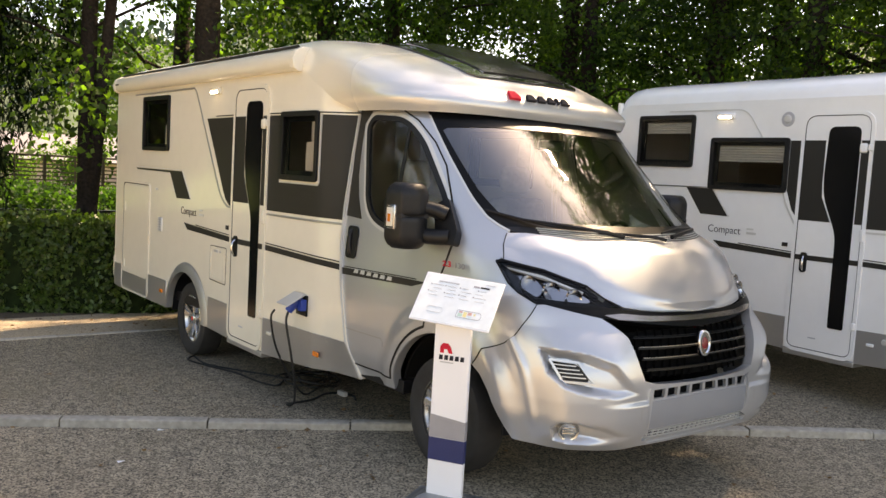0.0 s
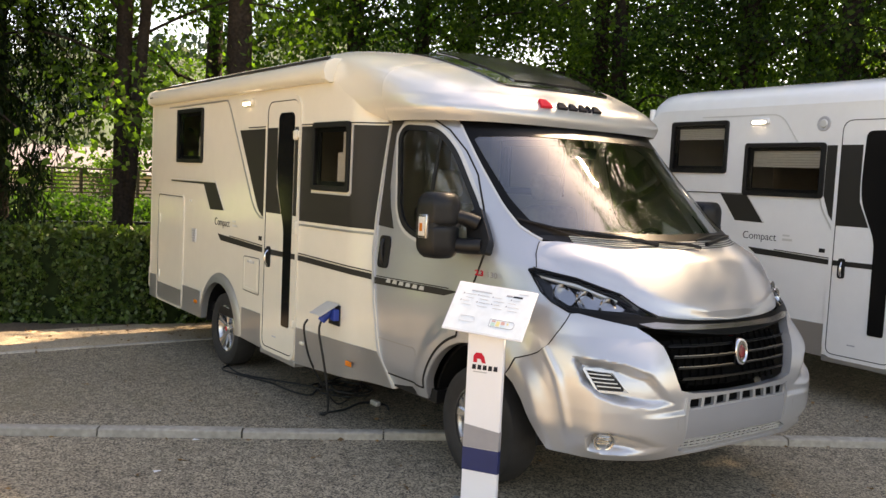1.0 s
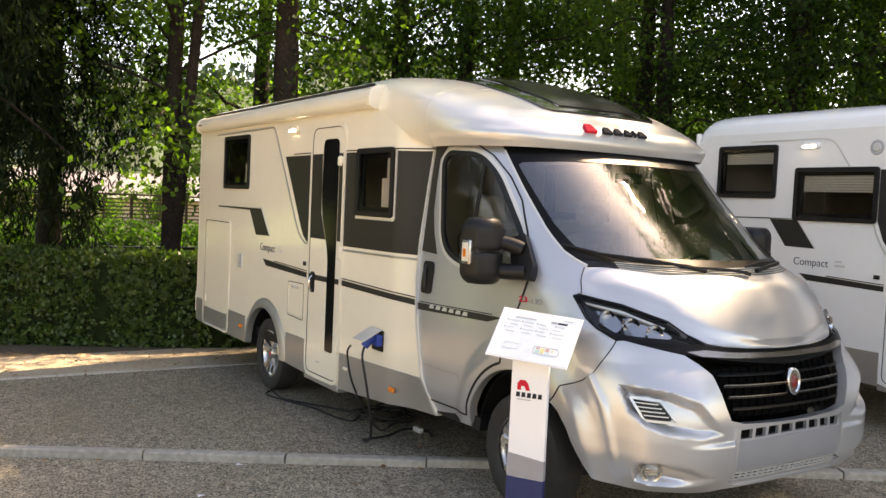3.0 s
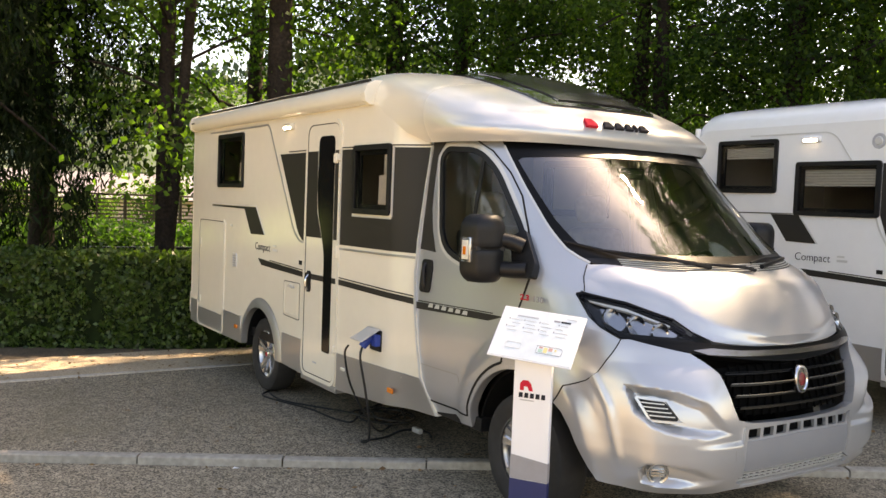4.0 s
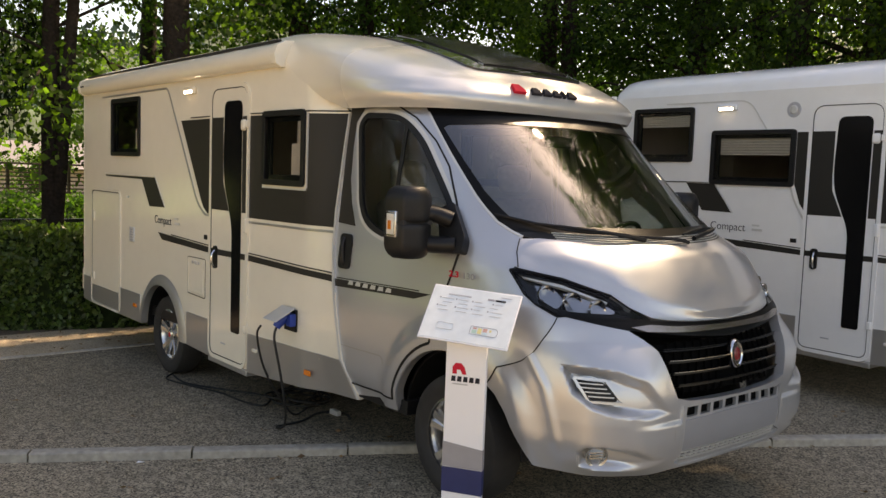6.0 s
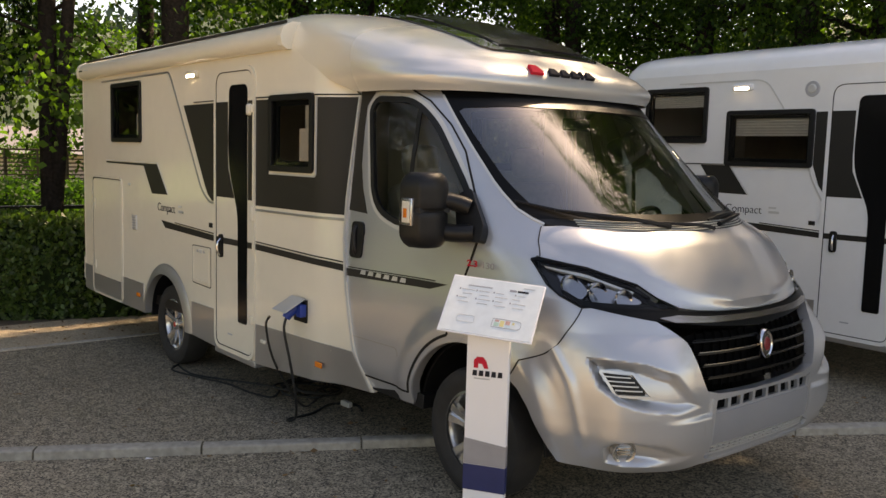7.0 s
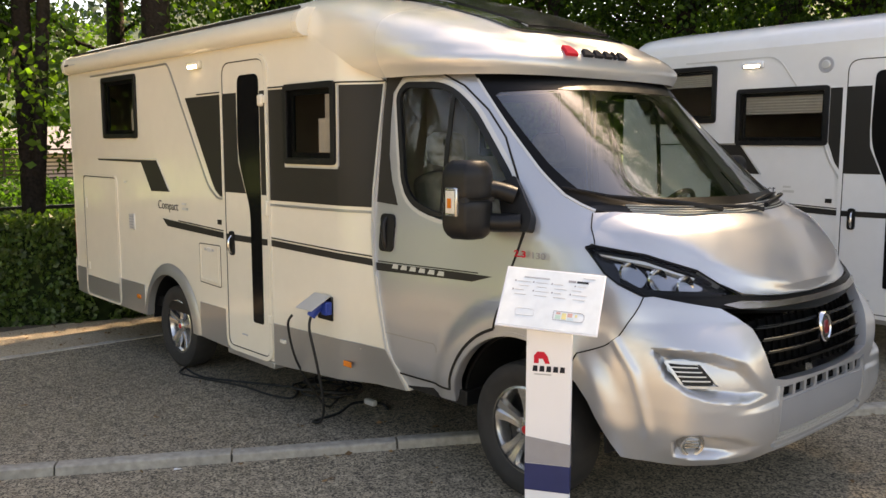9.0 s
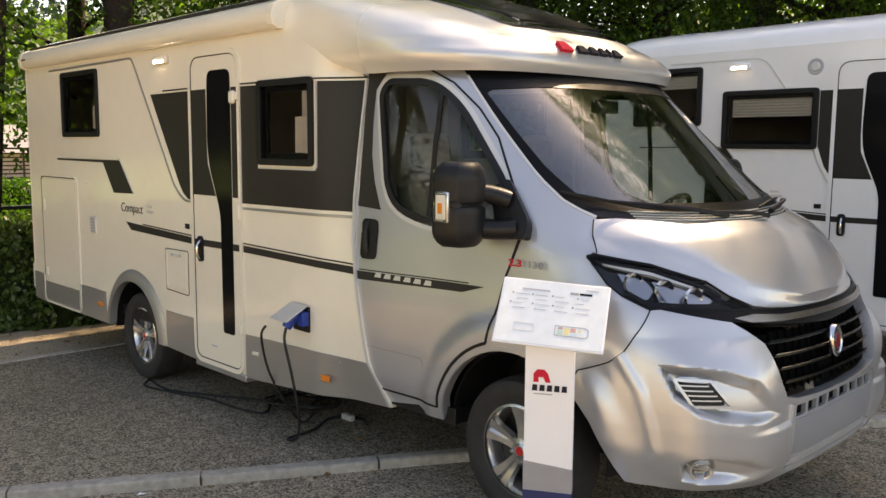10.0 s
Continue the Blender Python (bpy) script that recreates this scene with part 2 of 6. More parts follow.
# ---- mesh helpers ----


def mesh_part(name, verts, faces, mat, parent=None, label="", smooth=35, mats=None, bevel=0.0):
    me = bpy.data.meshes.new(name)
    me.from_pydata([tuple(v) for v in verts], [], [tuple(f) for f in faces])
    bm = bmesh.new()
    bm.from_mesh(me)
    bmesh.ops.recalc_face_normals(bm, faces=bm.faces)
    bm.to_mesh(me)
    bm.free()
    if smooth:
        me.polygons.foreach_set("use_smooth", [True] * len(me.polygons))
        me.set_sharp_from_angle(angle=radians(smooth))
    me.materials.append(mat)
    ob = new(name, me)
    if parent is not None:
        ob.parent = parent
    if label:
        ob["label"] = label
    if bevel:
        mod = ob.modifiers.new("soft_edges", "BEVEL")
        mod.width, mod.segments, mod.limit_method, mod.angle_limit = bevel, 2, "ANGLE", radians(40)
    return ob


def thing(name, label, category, at=(0, 0, 0), group="", kind="", rz=0.0):
    ob = new(name)
    ob.empty_display_size = 0.1
    ob.matrix_world = pose(*at, 0, 0, rz)
    return tagged(ob, label, category, group, kind)


def round_poly(pts, r, n=5):
    """A polygon with rounded corners; r: one radius or one per corner."""
    out = []
    k = len(pts)
    for i in range(k):
        rad = r[i] if isinstance(r, (list, tuple)) else r
        p, a, b = Vector(pts[i]), Vector(pts[i - 1]), Vector(pts[(i + 1) % k])
        if rad <= 0:
            out.append(tuple(p))
            continue
        da, db = (a - p), (b - p)
        cut = min(rad, da.length * 0.48, db.length * 0.48)
        s, e = p + da.normalized() * cut, p + db.normalized() * cut
        for j in range(n + 1):
            t = j / n
            out.append(tuple((1 - t) ** 2 * s + 2 * t * (1 - t) * p + t * t * e))
    return out


def rect(x0, z0, x1, z1, r=0.0, n=5):
    pts = [(x0, z0), (x1, z0), (x1, z1), (x0, z1)]
    return round_poly(pts, r, n) if r else pts


def prism(outer, holes, y0, y1):
    """Verts and faces of an upright plate in the xz plane between y0 and y1, with holes."""
    rings = [list(outer)] + [list(h) for h in holes]
    flat = [p for ring in rings for p in ring]
    tris = geometry.tessellate_polygon([[Vector((p[0], p[1], 0)) for p in ring] for ring in rings])
    k = len(flat)
    verts = [(p[0], y0, p[1]) for p in flat] + [(p[0], y1, p[1]) for p in flat]
    faces = [tuple(t) for t in tris] + [tuple(i + k for i in t) for t in tris]
    base = 0
    for ring in rings:
        m = len(ring)
        for i in range(m):
            j = (i + 1) % m
            faces.append((base + i, base + j, base + j + k, base + i + k))
        base += m
    return verts, faces


def plate(name, outer, mat, parent, y0, y1, holes=(), label="", bevel=0.0):
    v, f = prism(outer, holes, y0, y1)
    return mesh_part(name, v, f, mat, parent, label, bevel=bevel)


def frame_of(outer, width):
    """The inner outline of a frame: the outline pulled in by a width."""
    k = len(outer)
    area = sum(outer[i - 1][0] * outer[i][1] - outer[i][0] * outer[i - 1][1] for i in range(k))
    sgn = 1 if area > 0 else -1
    out = []
    for i in range(k):
        a, p, b = Vector(outer[i - 1]), Vector(outer[i]), Vector(outer[(i + 1) % k])
        d1, d2 = (p - a), (b - p)
        if d1.length < 1e-6 or d2.length < 1e-6:
            d1 = d2 = (b - a)
        n1, n2 = Vector((-d1.y, d1.x)).normalized(), Vector((-d2.y, d2.x)).normalized()
        m = (n1 + n2)
        m = m / max(0.5, m.length_squared / 2)
        out.append(tuple(p + m * width * sgn))
    return out


def ribbon(pts, width, closed=False):
    """A band of constant width along a polyline in a plane."""
    k = len(pts)
    left, right = [], []
    for i in range(k):
        a = Vector(pts[i - 1] if i or closed else pts[0])
        b = Vector(pts[(i + 1) % k] if i < k - 1 or closed else pts[-1])
        d = (b - a).normalized()
        n = Vector((-d.y, d.x)) * width / 2
        p = Vector(pts[i])
        left.append(tuple(p + n)), right.append(tuple(p - n))
    return left, right


def band(name, pts, width, mat, parent, y0, y1, closed=False, label=""):
    left, right = ribbon(pts, width, closed)
    k = len(pts)
    v = [(p[0], y0, p[1]) for p in left + right] + [(p[0], y1, p[1]) for p in left + right]
    f = []
    for i in range(k if closed else k - 1):
        j = (i + 1) % k
        f += [(i, j, k + j, k + i), (2 * k + i, 2 * k + j, 3 * k + j, 3 * k + i), (i, j, 2 * k + j, 2 * k + i), (k + i, k + j, 3 * k + j, 3 * k + i)]
    if not closed:
        f += [(0, k, 3 * k, 2 * k), (k - 1, 2 * k - 1, 4 * k - 1, 3 * k - 1)]
    return mesh_part(name, v, f, mat, parent, label)


def boxes(name, spans, mat, parent=None, label="", bevel=0.004):
    """One mesh of boxes, each (x0, x1, y0, y1, z0, z1)."""
    v, f = [], []
    for x0, x1, y0, y1, z0, z1 in spans:
        b = len(v)
        v += [(x, y, z) for x in (x0, x1) for y in (y0, y1) for z in (z0, z1)]
        f += [tuple(b + i for i in q) for q in ((0, 1, 3, 2), (4, 6, 7, 5), (0, 4, 5, 1), (2, 3, 7, 6), (0, 2, 6, 4), (1, 5, 7, 3))]
    return mesh_part(name, v, f, mat, parent, label, bevel=bevel)


def tube(name, pts, radius, mat, parent=None, label="", sides=8, smooth_path=True):
    """A round bar or cable along points; radius: one, or one per point."""
    P = [Vector(p) for p in pts]
    R = list(radius) if isinstance(radius, (list, tuple)) else [radius] * len(P)
    if smooth_path and len(P) > 2:
        Q, S = [], []
        for i in range(len(P) - 1):
            p0, p1, p2, p3 = P[max(0, i - 1)], P[i], P[i + 1], P[min(len(P) - 1, i + 2)]
            for j in range(6):
                t = j / 6
                Q.append(0.5 * (2 * p1 + (p2 - p0) * t + (2 * p0 - 5 * p1 + 4 * p2 - p3) * t * t + (3 * p1 - p0 - 3 * p2 + p3) * t ** 3))
                S.append(R[i] * (1 - t) + R[i + 1] * t)
        P, R = Q + [P[-1]], S + [R[-1]]
    v, f = [], []
    up = Vector((0.13, 0.21, 1)).normalized()
    for i, p in enumerate(P):
        d = (P[min(i + 1, len(P) - 1)] - P[max(i - 1, 0)]).normalized()
        a = d.cross(up)
        if a.length < 1e-3:
            a = d.cross(Vector((1, 0, 0)))
        a.normalize()
        c = d.cross(a)
        for s in range(sides):
            w = 2 * math.pi * s / sides
            v.append(p + (a * math.cos(w) + c * math.sin(w)) * R[i])
    for i in range(len(P) - 1):
        for s in range(sides):
            t = (s + 1) % sides
            f.append((i * sides + s, i * sides + t, (i + 1) * sides + t, (i + 1) * sides + s))
    f += [tuple(range(sides)), tuple(len(v) - sides + s for s in range(sides))]
    return mesh_part(name, v, f, mat, parent, label, smooth=50)


def lathe_y(profile, seg=40, y_sign=-1):
    """Turn a profile of (radius, out) about the y axis."""
    v, f = [], []
    k = len(profile)
    for s in range(seg):
        w = 2 * math.pi * s / seg
        for r, o in profile:
            v.append((r * math.cos(w), y_sign * o, r * math.sin(w)))
    for s in range(seg):
        t = (s + 1) % seg
        for i in range(k - 1):
            f.append((s * k + i, s * k + i + 1, t * k + i + 1, t * k + i))
    return v, f


def letters(name, text, height, mat, parent, m, label="", thin=0.0):
    """Raised writing in the built-in font, as a mesh; it reads along local x."""
    cu = bpy.data.curves.new(name, "FONT")
    cu.body, cu.size, cu.extrude, cu.offset = text, height, 0.0012, -thin
    ob = new(name, cu)
    me = bpy.data.meshes.new_from_object(ob)
    bpy.data.objects.remove(ob)
    me.materials.clear()
    me.materials.append(mat)
    out = new(name, me)
    out.parent = parent
    out.matrix_local = m
    if label:
        out["label"] = label
    return out


def ground_z(x):
    return 0.025 * max(-9.0, min(0.0, x))

# ---- curved shells: rings that run round the nose at each height ----


class Shell:
    def __init__(self, heights, nose, half, start, power, flare=0.0):
        self.t = [np.array(heights), np.array(nose), np.array(half), np.array(start)]
        self.power, self.flare = power, flare
        self.cache = {}

    def n(self, z):
        """How square the nose is drawn: squarer low down at the bumper."""
        return float(np.interp(z, *self.power)) if isinstance(self.power, tuple) else self.power

    def prof(self, z):
        key = round(z, 4)
        if key not in self.cache:
            zs = z + np.linspace(-0.03, 0.03, 7)
            self.cache[key] = tuple(float(np.mean(np.interp(zs, self.t[0], c))) for c in self.t[1:])
        return self.cache[key]

    def at(self, a, z):
        """a: 0 at the nose's middle to 90 where the side grows straight, past that centimetres rearwards."""
        xf, w, xs = self.prof(z)
        if a >= 90:
            x = xs - (a - 90) / 100
            t = max(0.0, min(1.0, (-x - 0.35) / 0.7)) if self.flare else 0.0
            return Vector((x, w + self.swell(x, z) + 0.022 * t * t * (3 - 2 * t), z))
        c, s = math.cos(radians(a)), math.sin(radians(max(a, 0)))
        x = xs + (xf - xs) * c ** (2 / self.n(z))
        return Vector((x, w * s ** (2 / self.n(z)) + self.swell(x, z) * max(0.0, min(1.0, (a - 55) / 25)), z))

    def swell(self, x, z):
        """The wing stands out round the wheel."""
        if self.flare == 0 or z > 1.05:
            return 0.0
        t = max(0.0, min(1.0, (0.655 - math.hypot(x, z - 0.34)) / 0.10))
        return self.flare * t * t * (3 - 2 * t)

    def by_x(self, x, z):
        xf, w, xs = self.prof(z)
        if x <= xs:
            return 90 + (xs - x) * 100
        return math.degrees(math.acos(min(1, ((x - xs) / (xf - xs)) ** (self.n(z) / 2))))

    def by_y(self, y, z):
        xf, w, xs = self.prof(z)
        return math.degrees(math.asin(min(1, (abs(y) / w) ** (self.n(z) / 2))))

    def normal(self, a, z):
        u = (self.at(a + 0.6, z) - self.at(max(a - 0.6, 0.0), z)).normalized()
        v = (self.at(a, z + 0.006) - self.at(a, z - 0.006)).normalized()
        return u.cross(v).normalized()


def sided(shell, pts, step=0.04):
    """A polyline of (x, z) on the straight or curved side, as (a, z), cut fine."""
    return [(shell.by_x(x, z), z) for x, z in finer(pts, step)]


def finer(pts, step, closed=False):
    out = []
    k = len(pts)
    for i in range(k if closed else k - 1):
        a, b = pts[i], pts[(i + 1) % k]
        m = max(1, int(math.dist(a, b) / step))
        out += [(a[0] + (b[0] - a[0]) * j / m, a[1] + (b[1] - a[1]) * j / m) for j in range(m)]
    return out if closed else out + [pts[-1]]


def patch(name, shell, outer, mat, parent, holes=(), lift=0.0, deep=0.02, sides=(-1,), label="", da=4.0, dz=0.035, smooth=28):
    """A sheet of the shell inside an outline of (a, z), with an edge turned inwards by deep."""
    bm = bmesh.new()
    rings = [list(outer)] + [list(h) for h in holes]
    flat = [p for r in rings for p in r]
    vs = [bm.verts.new((p[0], p[1], 0)) for p in flat]
    for t in geometry.tessellate_polygon([[Vector((p[0], p[1], 0)) for p in r] for r in rings]):
        try:
            bm.faces.new([vs[i] for i in t])
        except ValueError:
            pass
    lo = [min(p[i] for p in flat) for i in (0, 1)]
    hi = [max(p[i] for p in flat) for i in (0, 1)]
    cuts = []
    a = da * math.ceil(lo[0] / da + 1e-6)
    while a < hi[0]:
        cuts.append(((a, 0, 0), (1, 0, 0)))
        a += da
    z = dz * math.ceil(lo[1] / dz + 1e-6)
    while z < hi[1]:
        cuts.append(((0, z, 0), (0, 1, 0)))
        z += dz
    for co, no in cuts:
        bmesh.ops.bisect_plane(bm, geom=bm.verts[:] + bm.edges[:] + bm.faces[:], plane_co=co, plane_no=no, dist=1e-5)
    bmesh.ops.dissolve_degenerate(bm, dist=1e-6, edges=bm.edges[:])
    bm.verts.index_update()
    params = [(v.co.x, v.co.y) for v in bm.verts]
    faces = [[v.index for v in f.verts] for f in bm.faces]
    border = [(e.verts[0].index, e.verts[1].index) for e in bm.edges if len(e.link_faces) == 1]
    bm.free()
    verts, all_faces = [], []
    for s in sides:
        base = len(verts)
        pts, nor = [], []
        for a, z in params:
            p, n = shell.at(a, z), shell.normal(a, z)
            up = lift(a, z) if callable(lift) else lift
            q = p + n * up
            verts.append((q.x, s * q.y if a > 1e-4 else 0.0, q.z))
            pts.append(q), nor.append(n)
        all_faces += [[base + i for i in f] for f in faces]
        if deep:
            inner = {}
            for i, j in border:
                if abs(params[i][0]) < 1e-4 and abs(params[j][0]) < 1e-4 and len(sides) > 1:
                    continue
                for q in (i, j):
                    if q not in inner:
                        w = pts[q] - nor[q] * deep
                        inner[q] = len(verts)
                        verts.append((w.x, s * w.y if params[q][0] > 1e-4 else 0.0, w.z))
                all_faces.append([base + i, base + j, inner[j], inner[i]])
    me = bpy.data.meshes.new(name)
    me.from_pydata([tuple(v) for v in verts], [], [tuple(f) for f in all_faces])
    bm = bmesh.new()
    bm.from_mesh(me)
    bmesh.ops.remove_doubles(bm, verts=bm.verts, dist=2e-4)
    bmesh.ops.recalc_face_normals(bm, faces=bm.faces)
    bm.to_mesh(me)
    bm.free()
    me.polygons.foreach_set("use_smooth", [True] * len(me.polygons))
    me.set_sharp_from_angle(angle=radians(smooth))
    me.materials.append(mat)
    ob = new(name, me)
    ob.parent = parent
    if label:
        ob["label"] = label
    return ob


def strip(name, shell, pts, width, mat, parent, lift=0.003, deep=0.006, sides=(-1,), label=""):
    """A narrow band along a line of (a, z) on the shell."""
    scaled = [(shell.at(a, z), a, z) for a, z in pts]
    left, right = [], []
    k = len(pts)
    for i in range(k):
        i0, i1 = max(0, i - 1), min(k - 1, i + 1)
        d = (scaled[i1][0] - scaled[i0][0]).normalized()
        n = shell.normal(pts[i][0], pts[i][1])
        b = n.cross(d).normalized() * width / 2
        left.append(scaled[i][0] + b + n * lift), right.append(scaled[i][0] - b + n * lift)
    verts, faces = [], []
    for s in sides:
        base = len(verts)
        low = [p - shell.normal(*pts[i]) * deep for i, p in enumerate(left)], [p - shell.normal(*pts[i]) * deep for i, p in enumerate(right)]
        for row in (left, right, low[0], low[1]):
            verts += [(p.x, s * p.y, p.z) for p in row]
        for i in range(k - 1):
            faces += [(base + i, base + i + 1, base + k + i + 1, base + k + i), (base + i, base + i + 1, base + 2 * k + i + 1, base + 2 * k + i),
                      (base + k + i, base + k + i + 1, base + 3 * k + i + 1, base + 3 * k + i)]
    return mesh_part(name, verts, faces, mat, parent, label, smooth=40)


CAB = Shell([.24, .30, .42, .50, .70, .90, 1.00, 1.05, 1.15, 1.26, 1.40, 1.55, 1.80, 2.06, 2.14],
            [.915, .95, .992, 1.008, 1.005, .968, .93, .895, .81, .70, .53, .345, .03, -.28, -.38],
            [.925, .95, .985, 1.012, 1.02, 1.02, 1.015, 1.01, 1.0, .99, .975, .96, .935, .905, .895],
            [.2, .2, .2, .2, .2, .2, .17, .15, .08, 0, -.3, -.5, -.63, -.75, -.8], ((.6, .75, .95), (3.1, 2.95, 2.6)), 0.03)
CAP = Shell([2.06, 2.085, 2.12, 2.17, 2.22, 2.30, 2.40, 2.50, 2.56, 2.61, 2.64, 2.66],
            [-.285, -.26, -.25, -.27, -.33, -.50, -.76, -1.07, -1.30, -1.58, -1.85, -2.15],
            [.975, .995, 1.02, 1.045, 1.058, 1.06, 1.055, 1.02, .96, .86, .70, .45],
            [-1.0, -1.0, -1.03, -1.06, -1.1, -1.2, -1.4, -1.7, -1.9, -2.05, -2.2, -2.4], ((2.14, 2.26), (3.3, 2.7)))


def arc(cx, cz, r, a0, a1, n=14):
    return [(cx + r * math.cos(radians(a0 + (a1 - a0) * i / n)), cz + r * math.sin(radians(a0 + (a1 - a0) * i / n))) for i in range(n + 1)]


SIDE_WINDOW = round_poly([(-1.03, 1.98), (-.965, 2.047), (-.64, 2.03), (-.46, 1.91), (-.13, 1.53), (-.02, 1.33), (-.60, 1.305), (-.91, 1.40)],
                         [.05, .08, .12, .15, .1, .03, .15, .22])
HOOD_LIGHT_EDGE = [(24, 1.058), (30, 1.103), (34.5, 1.16), (49, 1.228), (65, 1.262)]
LIGHT = [(69.5, 1.25), (65, 1.258), (49, 1.224), (34, 1.156), (29.5, 1.10), (25, 1.05), (40, 1.058), (55, 1.064), (59, 1.063), (65, 1.105), (68, 1.147)]


def cab(home):
    """The van cab: shell, doors, hood, bumper, lights, grille, glass, mirrors and wipers."""
    B = (-1, 1)
    # wheel arch edge, from the sill's end round to the bumper seam
    arch = arc(0.0, 0.34, 0.462, 172, 51, 22)
    sill = [(-1.20, 0.36), (-0.47, 0.375)]
    seam = [(82, .793), (76, .842), (71, .888), (64, .98), (58.5, 1.055)]
    screen_edge = [(52, 1.405), (55, 1.43), (58, 1.47), (60, 1.60), (62, 1.80), (64.5, 2.04), (65, 2.10)]
    door = ([(-1.135, 0.44), (-0.50, 0.44)] + arc(0.0, 0.34, 0.50, 168.5, 108, 8) + [(-0.12, .95), (-.075, 1.13), (-.01, 1.30), (-.095, 1.50), (-.245, 1.742), (-.375, 1.88), (-.535, 2.007), (-.69, 2.08), (-.87, 2.102), (-1.135, 2.102)])
    door_az = sided(CAB, door + [door[0]])[:-1]
    outer = (sided(CAB, sill + arch) + seam + [(65, 1.105), (68, 1.147), (69.5, 1.25), (66, 1.268), (60, 1.33), (54, 1.392)]
             + screen_edge + sided(CAB, [(-.58, 2.12), (-1.20, 2.12), (-1.20, 0.36)]))[:-1]
    for s in B:
        patch("cab_shell", CAB, outer, SILVER, home, holes=[door_az], deep=0.05, sides=(s,), label="silver metallic cab bodywork with wheel arches")
    hole = sided(CAB, SIDE_WINDOW + [SIDE_WINDOW[0]])[:-1]
    for s in B:
        d = patch("front_door", CAB, door_az, SILVER, home, holes=[hole], lift=0.001, deep=0.05, sides=(s,), label="silver cab door with dark rear film")
        patch("window_pane", CAB, hole, CABGLASS, d, lift=-0.012, deep=0, sides=(s,), label="clear cab side glass").visible_shadow = False
        rim = SIDE_WINDOW
        patch("window_seal", CAB, sided(CAB, rim + [rim[0]])[:-1], BLACK, d, holes=[sided(CAB, frame_of(rim, 0.032) + [frame_of(rim, 0.032)[0]])[:-1]], lift=0.004, deep=0.02, sides=(s,))
        pale = frame_of(rim, -0.022)
        patch("window_trim", CAB, sided(CAB, pale + [pale[0]])[:-1], PALE, d, holes=[sided(CAB, frame_of(rim, -0.002) + [frame_of(rim, -0.002)[0]])[:-1]], lift=0.003, deep=0.006, sides=(s,), label="pale pressed edge round the window")
        strip("window_divider", CAB, sided(CAB, [(-.595, 1.965), (-.605, 1.36)]), 0.030, BLACK, d, sides=(s,), lift=-0.004)
        strip("door_seam", CAB, sided(CAB, door), 0.010, LINE, d, sides=(s,), lift=0.0045)
        # charcoal film behind the window
        film = [(-1.128, 1.385), (-.945, 1.375), (-1.005, 1.5), (-1.048, 1.65), (-1.058, 1.85), (-1.056, 1.99), (-.985, 2.070), (-.85, 2.074), (-.82, 2.094), (-1.128, 2.094)]
        patch("charcoal_film", CAB, sided(CAB, film + [film[0]])[:-1], CHARCOAL, d, lift=0.0035, deep=0.004, sides=(s,))
        stripe = [(-1.10, 1.003), (-.34, 1.025), (-.20, 1.065), (-.45, 1.062), (-1.10, 1.047)]
        patch("side_stripe", CAB, sided(CAB, stripe + [stripe[0]])[:-1], CHARCOAL, d, lift=0.0035, deep=0.004, sides=(s,), label="charcoal stripe with grey marks")
        strip("stripe_highlight", CAB, sided(CAB, [(-1.083, 1.056), (-.3, 1.072)]), 0.006, CHARCOAL, d, sides=(s,), lift=0.003)
        for i in range(6):
            x0 = -.955 + i * 0.072
            mark = [(x0, 1.028), (x0 + .05, 1.029), (x0 + .05, 1.052), (x0 + .012, 1.052)]
            patch("stripe_mark", CAB, sided(CAB, mark + [mark[0]])[:-1], PALE, d, lift=0.0055, deep=0.004, sides=(s,), label="plain light grey mark")
        # swaged panel low on the door
        strip("lower_crease", CAB, sided(CAB, [(-1.02, .66), (-.62, .66), (-.60, .64), (-.60, .46)]), 0.006, SKIRT, d, sides=(s,), lift=0.002)
        hand = rect(-1.075, 1.115, -.955, 1.325, 0.035)
        h = patch("door_handle", CAB, sided(CAB, hand + [hand[0]])[:-1], BLACK, d, lift=0.012, deep=0.014, sides=(s,), label="black recessed pull handle")
        tube("grip", [(-1.03, s * 1.012, 1.30), (-1.03, s * 1.03, 1.26), (-1.02, s * 1.033, 1.17), (-1.015, s * 1.018, 1.13)], 0.016, BLACK, h)
    # small engine badge on the wing, a red and a grey group of figures
    for s in B:
        strip("wing_seam", CAB, sided(CAB, [(-.10, 1.01), (-.075, 1.13), (-.02, 1.30)]), 0.006, LINE, home, sides=(s,))
        strip("bumper_seam", CAB, finer_az([(a, z) for a, z in sided(CAB, [(.30, .70), (.36, .793)], 1)] + seam[1:]), 0.006, LINE, home, sides=(s,), lift=0.0035)
        strip("arch_lip", CAB, sided(CAB, arc(0, .34, .475, 172, 51, 22)), 0.02, SILVER, home, sides=(s,), lift=0.006, deep=0.02)
        # dark strip painted round the arch as its shadow line
        strip("arch_shadow_line", CAB, sided(CAB, arc(0, .34, .507, 168, 106, 12)), 0.006, LINE, home, sides=(s,), lift=0.002)
    letters("engine_badge", "2.3", 0.042, RED, home, pose(-.05, -1.017, 1.183, 90, 0, 1.0) @ Matrix.Diagonal((1.5, 1, 1, 1)), "dark red engine size figures", thin=-.0012)
    letters("engine_badge", "130", 0.042, MIDGREY, home, pose(.055, -1.016, 1.183, 90, 0, 3.0) @ Matrix.Diagonal((1.4, 1, 1, 1)), "grey engine power figures", thin=-.0006)
    # hood
    hood = [(0, 1.028), (10, 1.033), (18, 1.044)] + HOOD_LIGHT_EDGE + [(66, 1.268), (60, 1.33), (54, 1.392), (46, 1.397), (36, 1.387), (20, 1.372), (0, 1.362)]
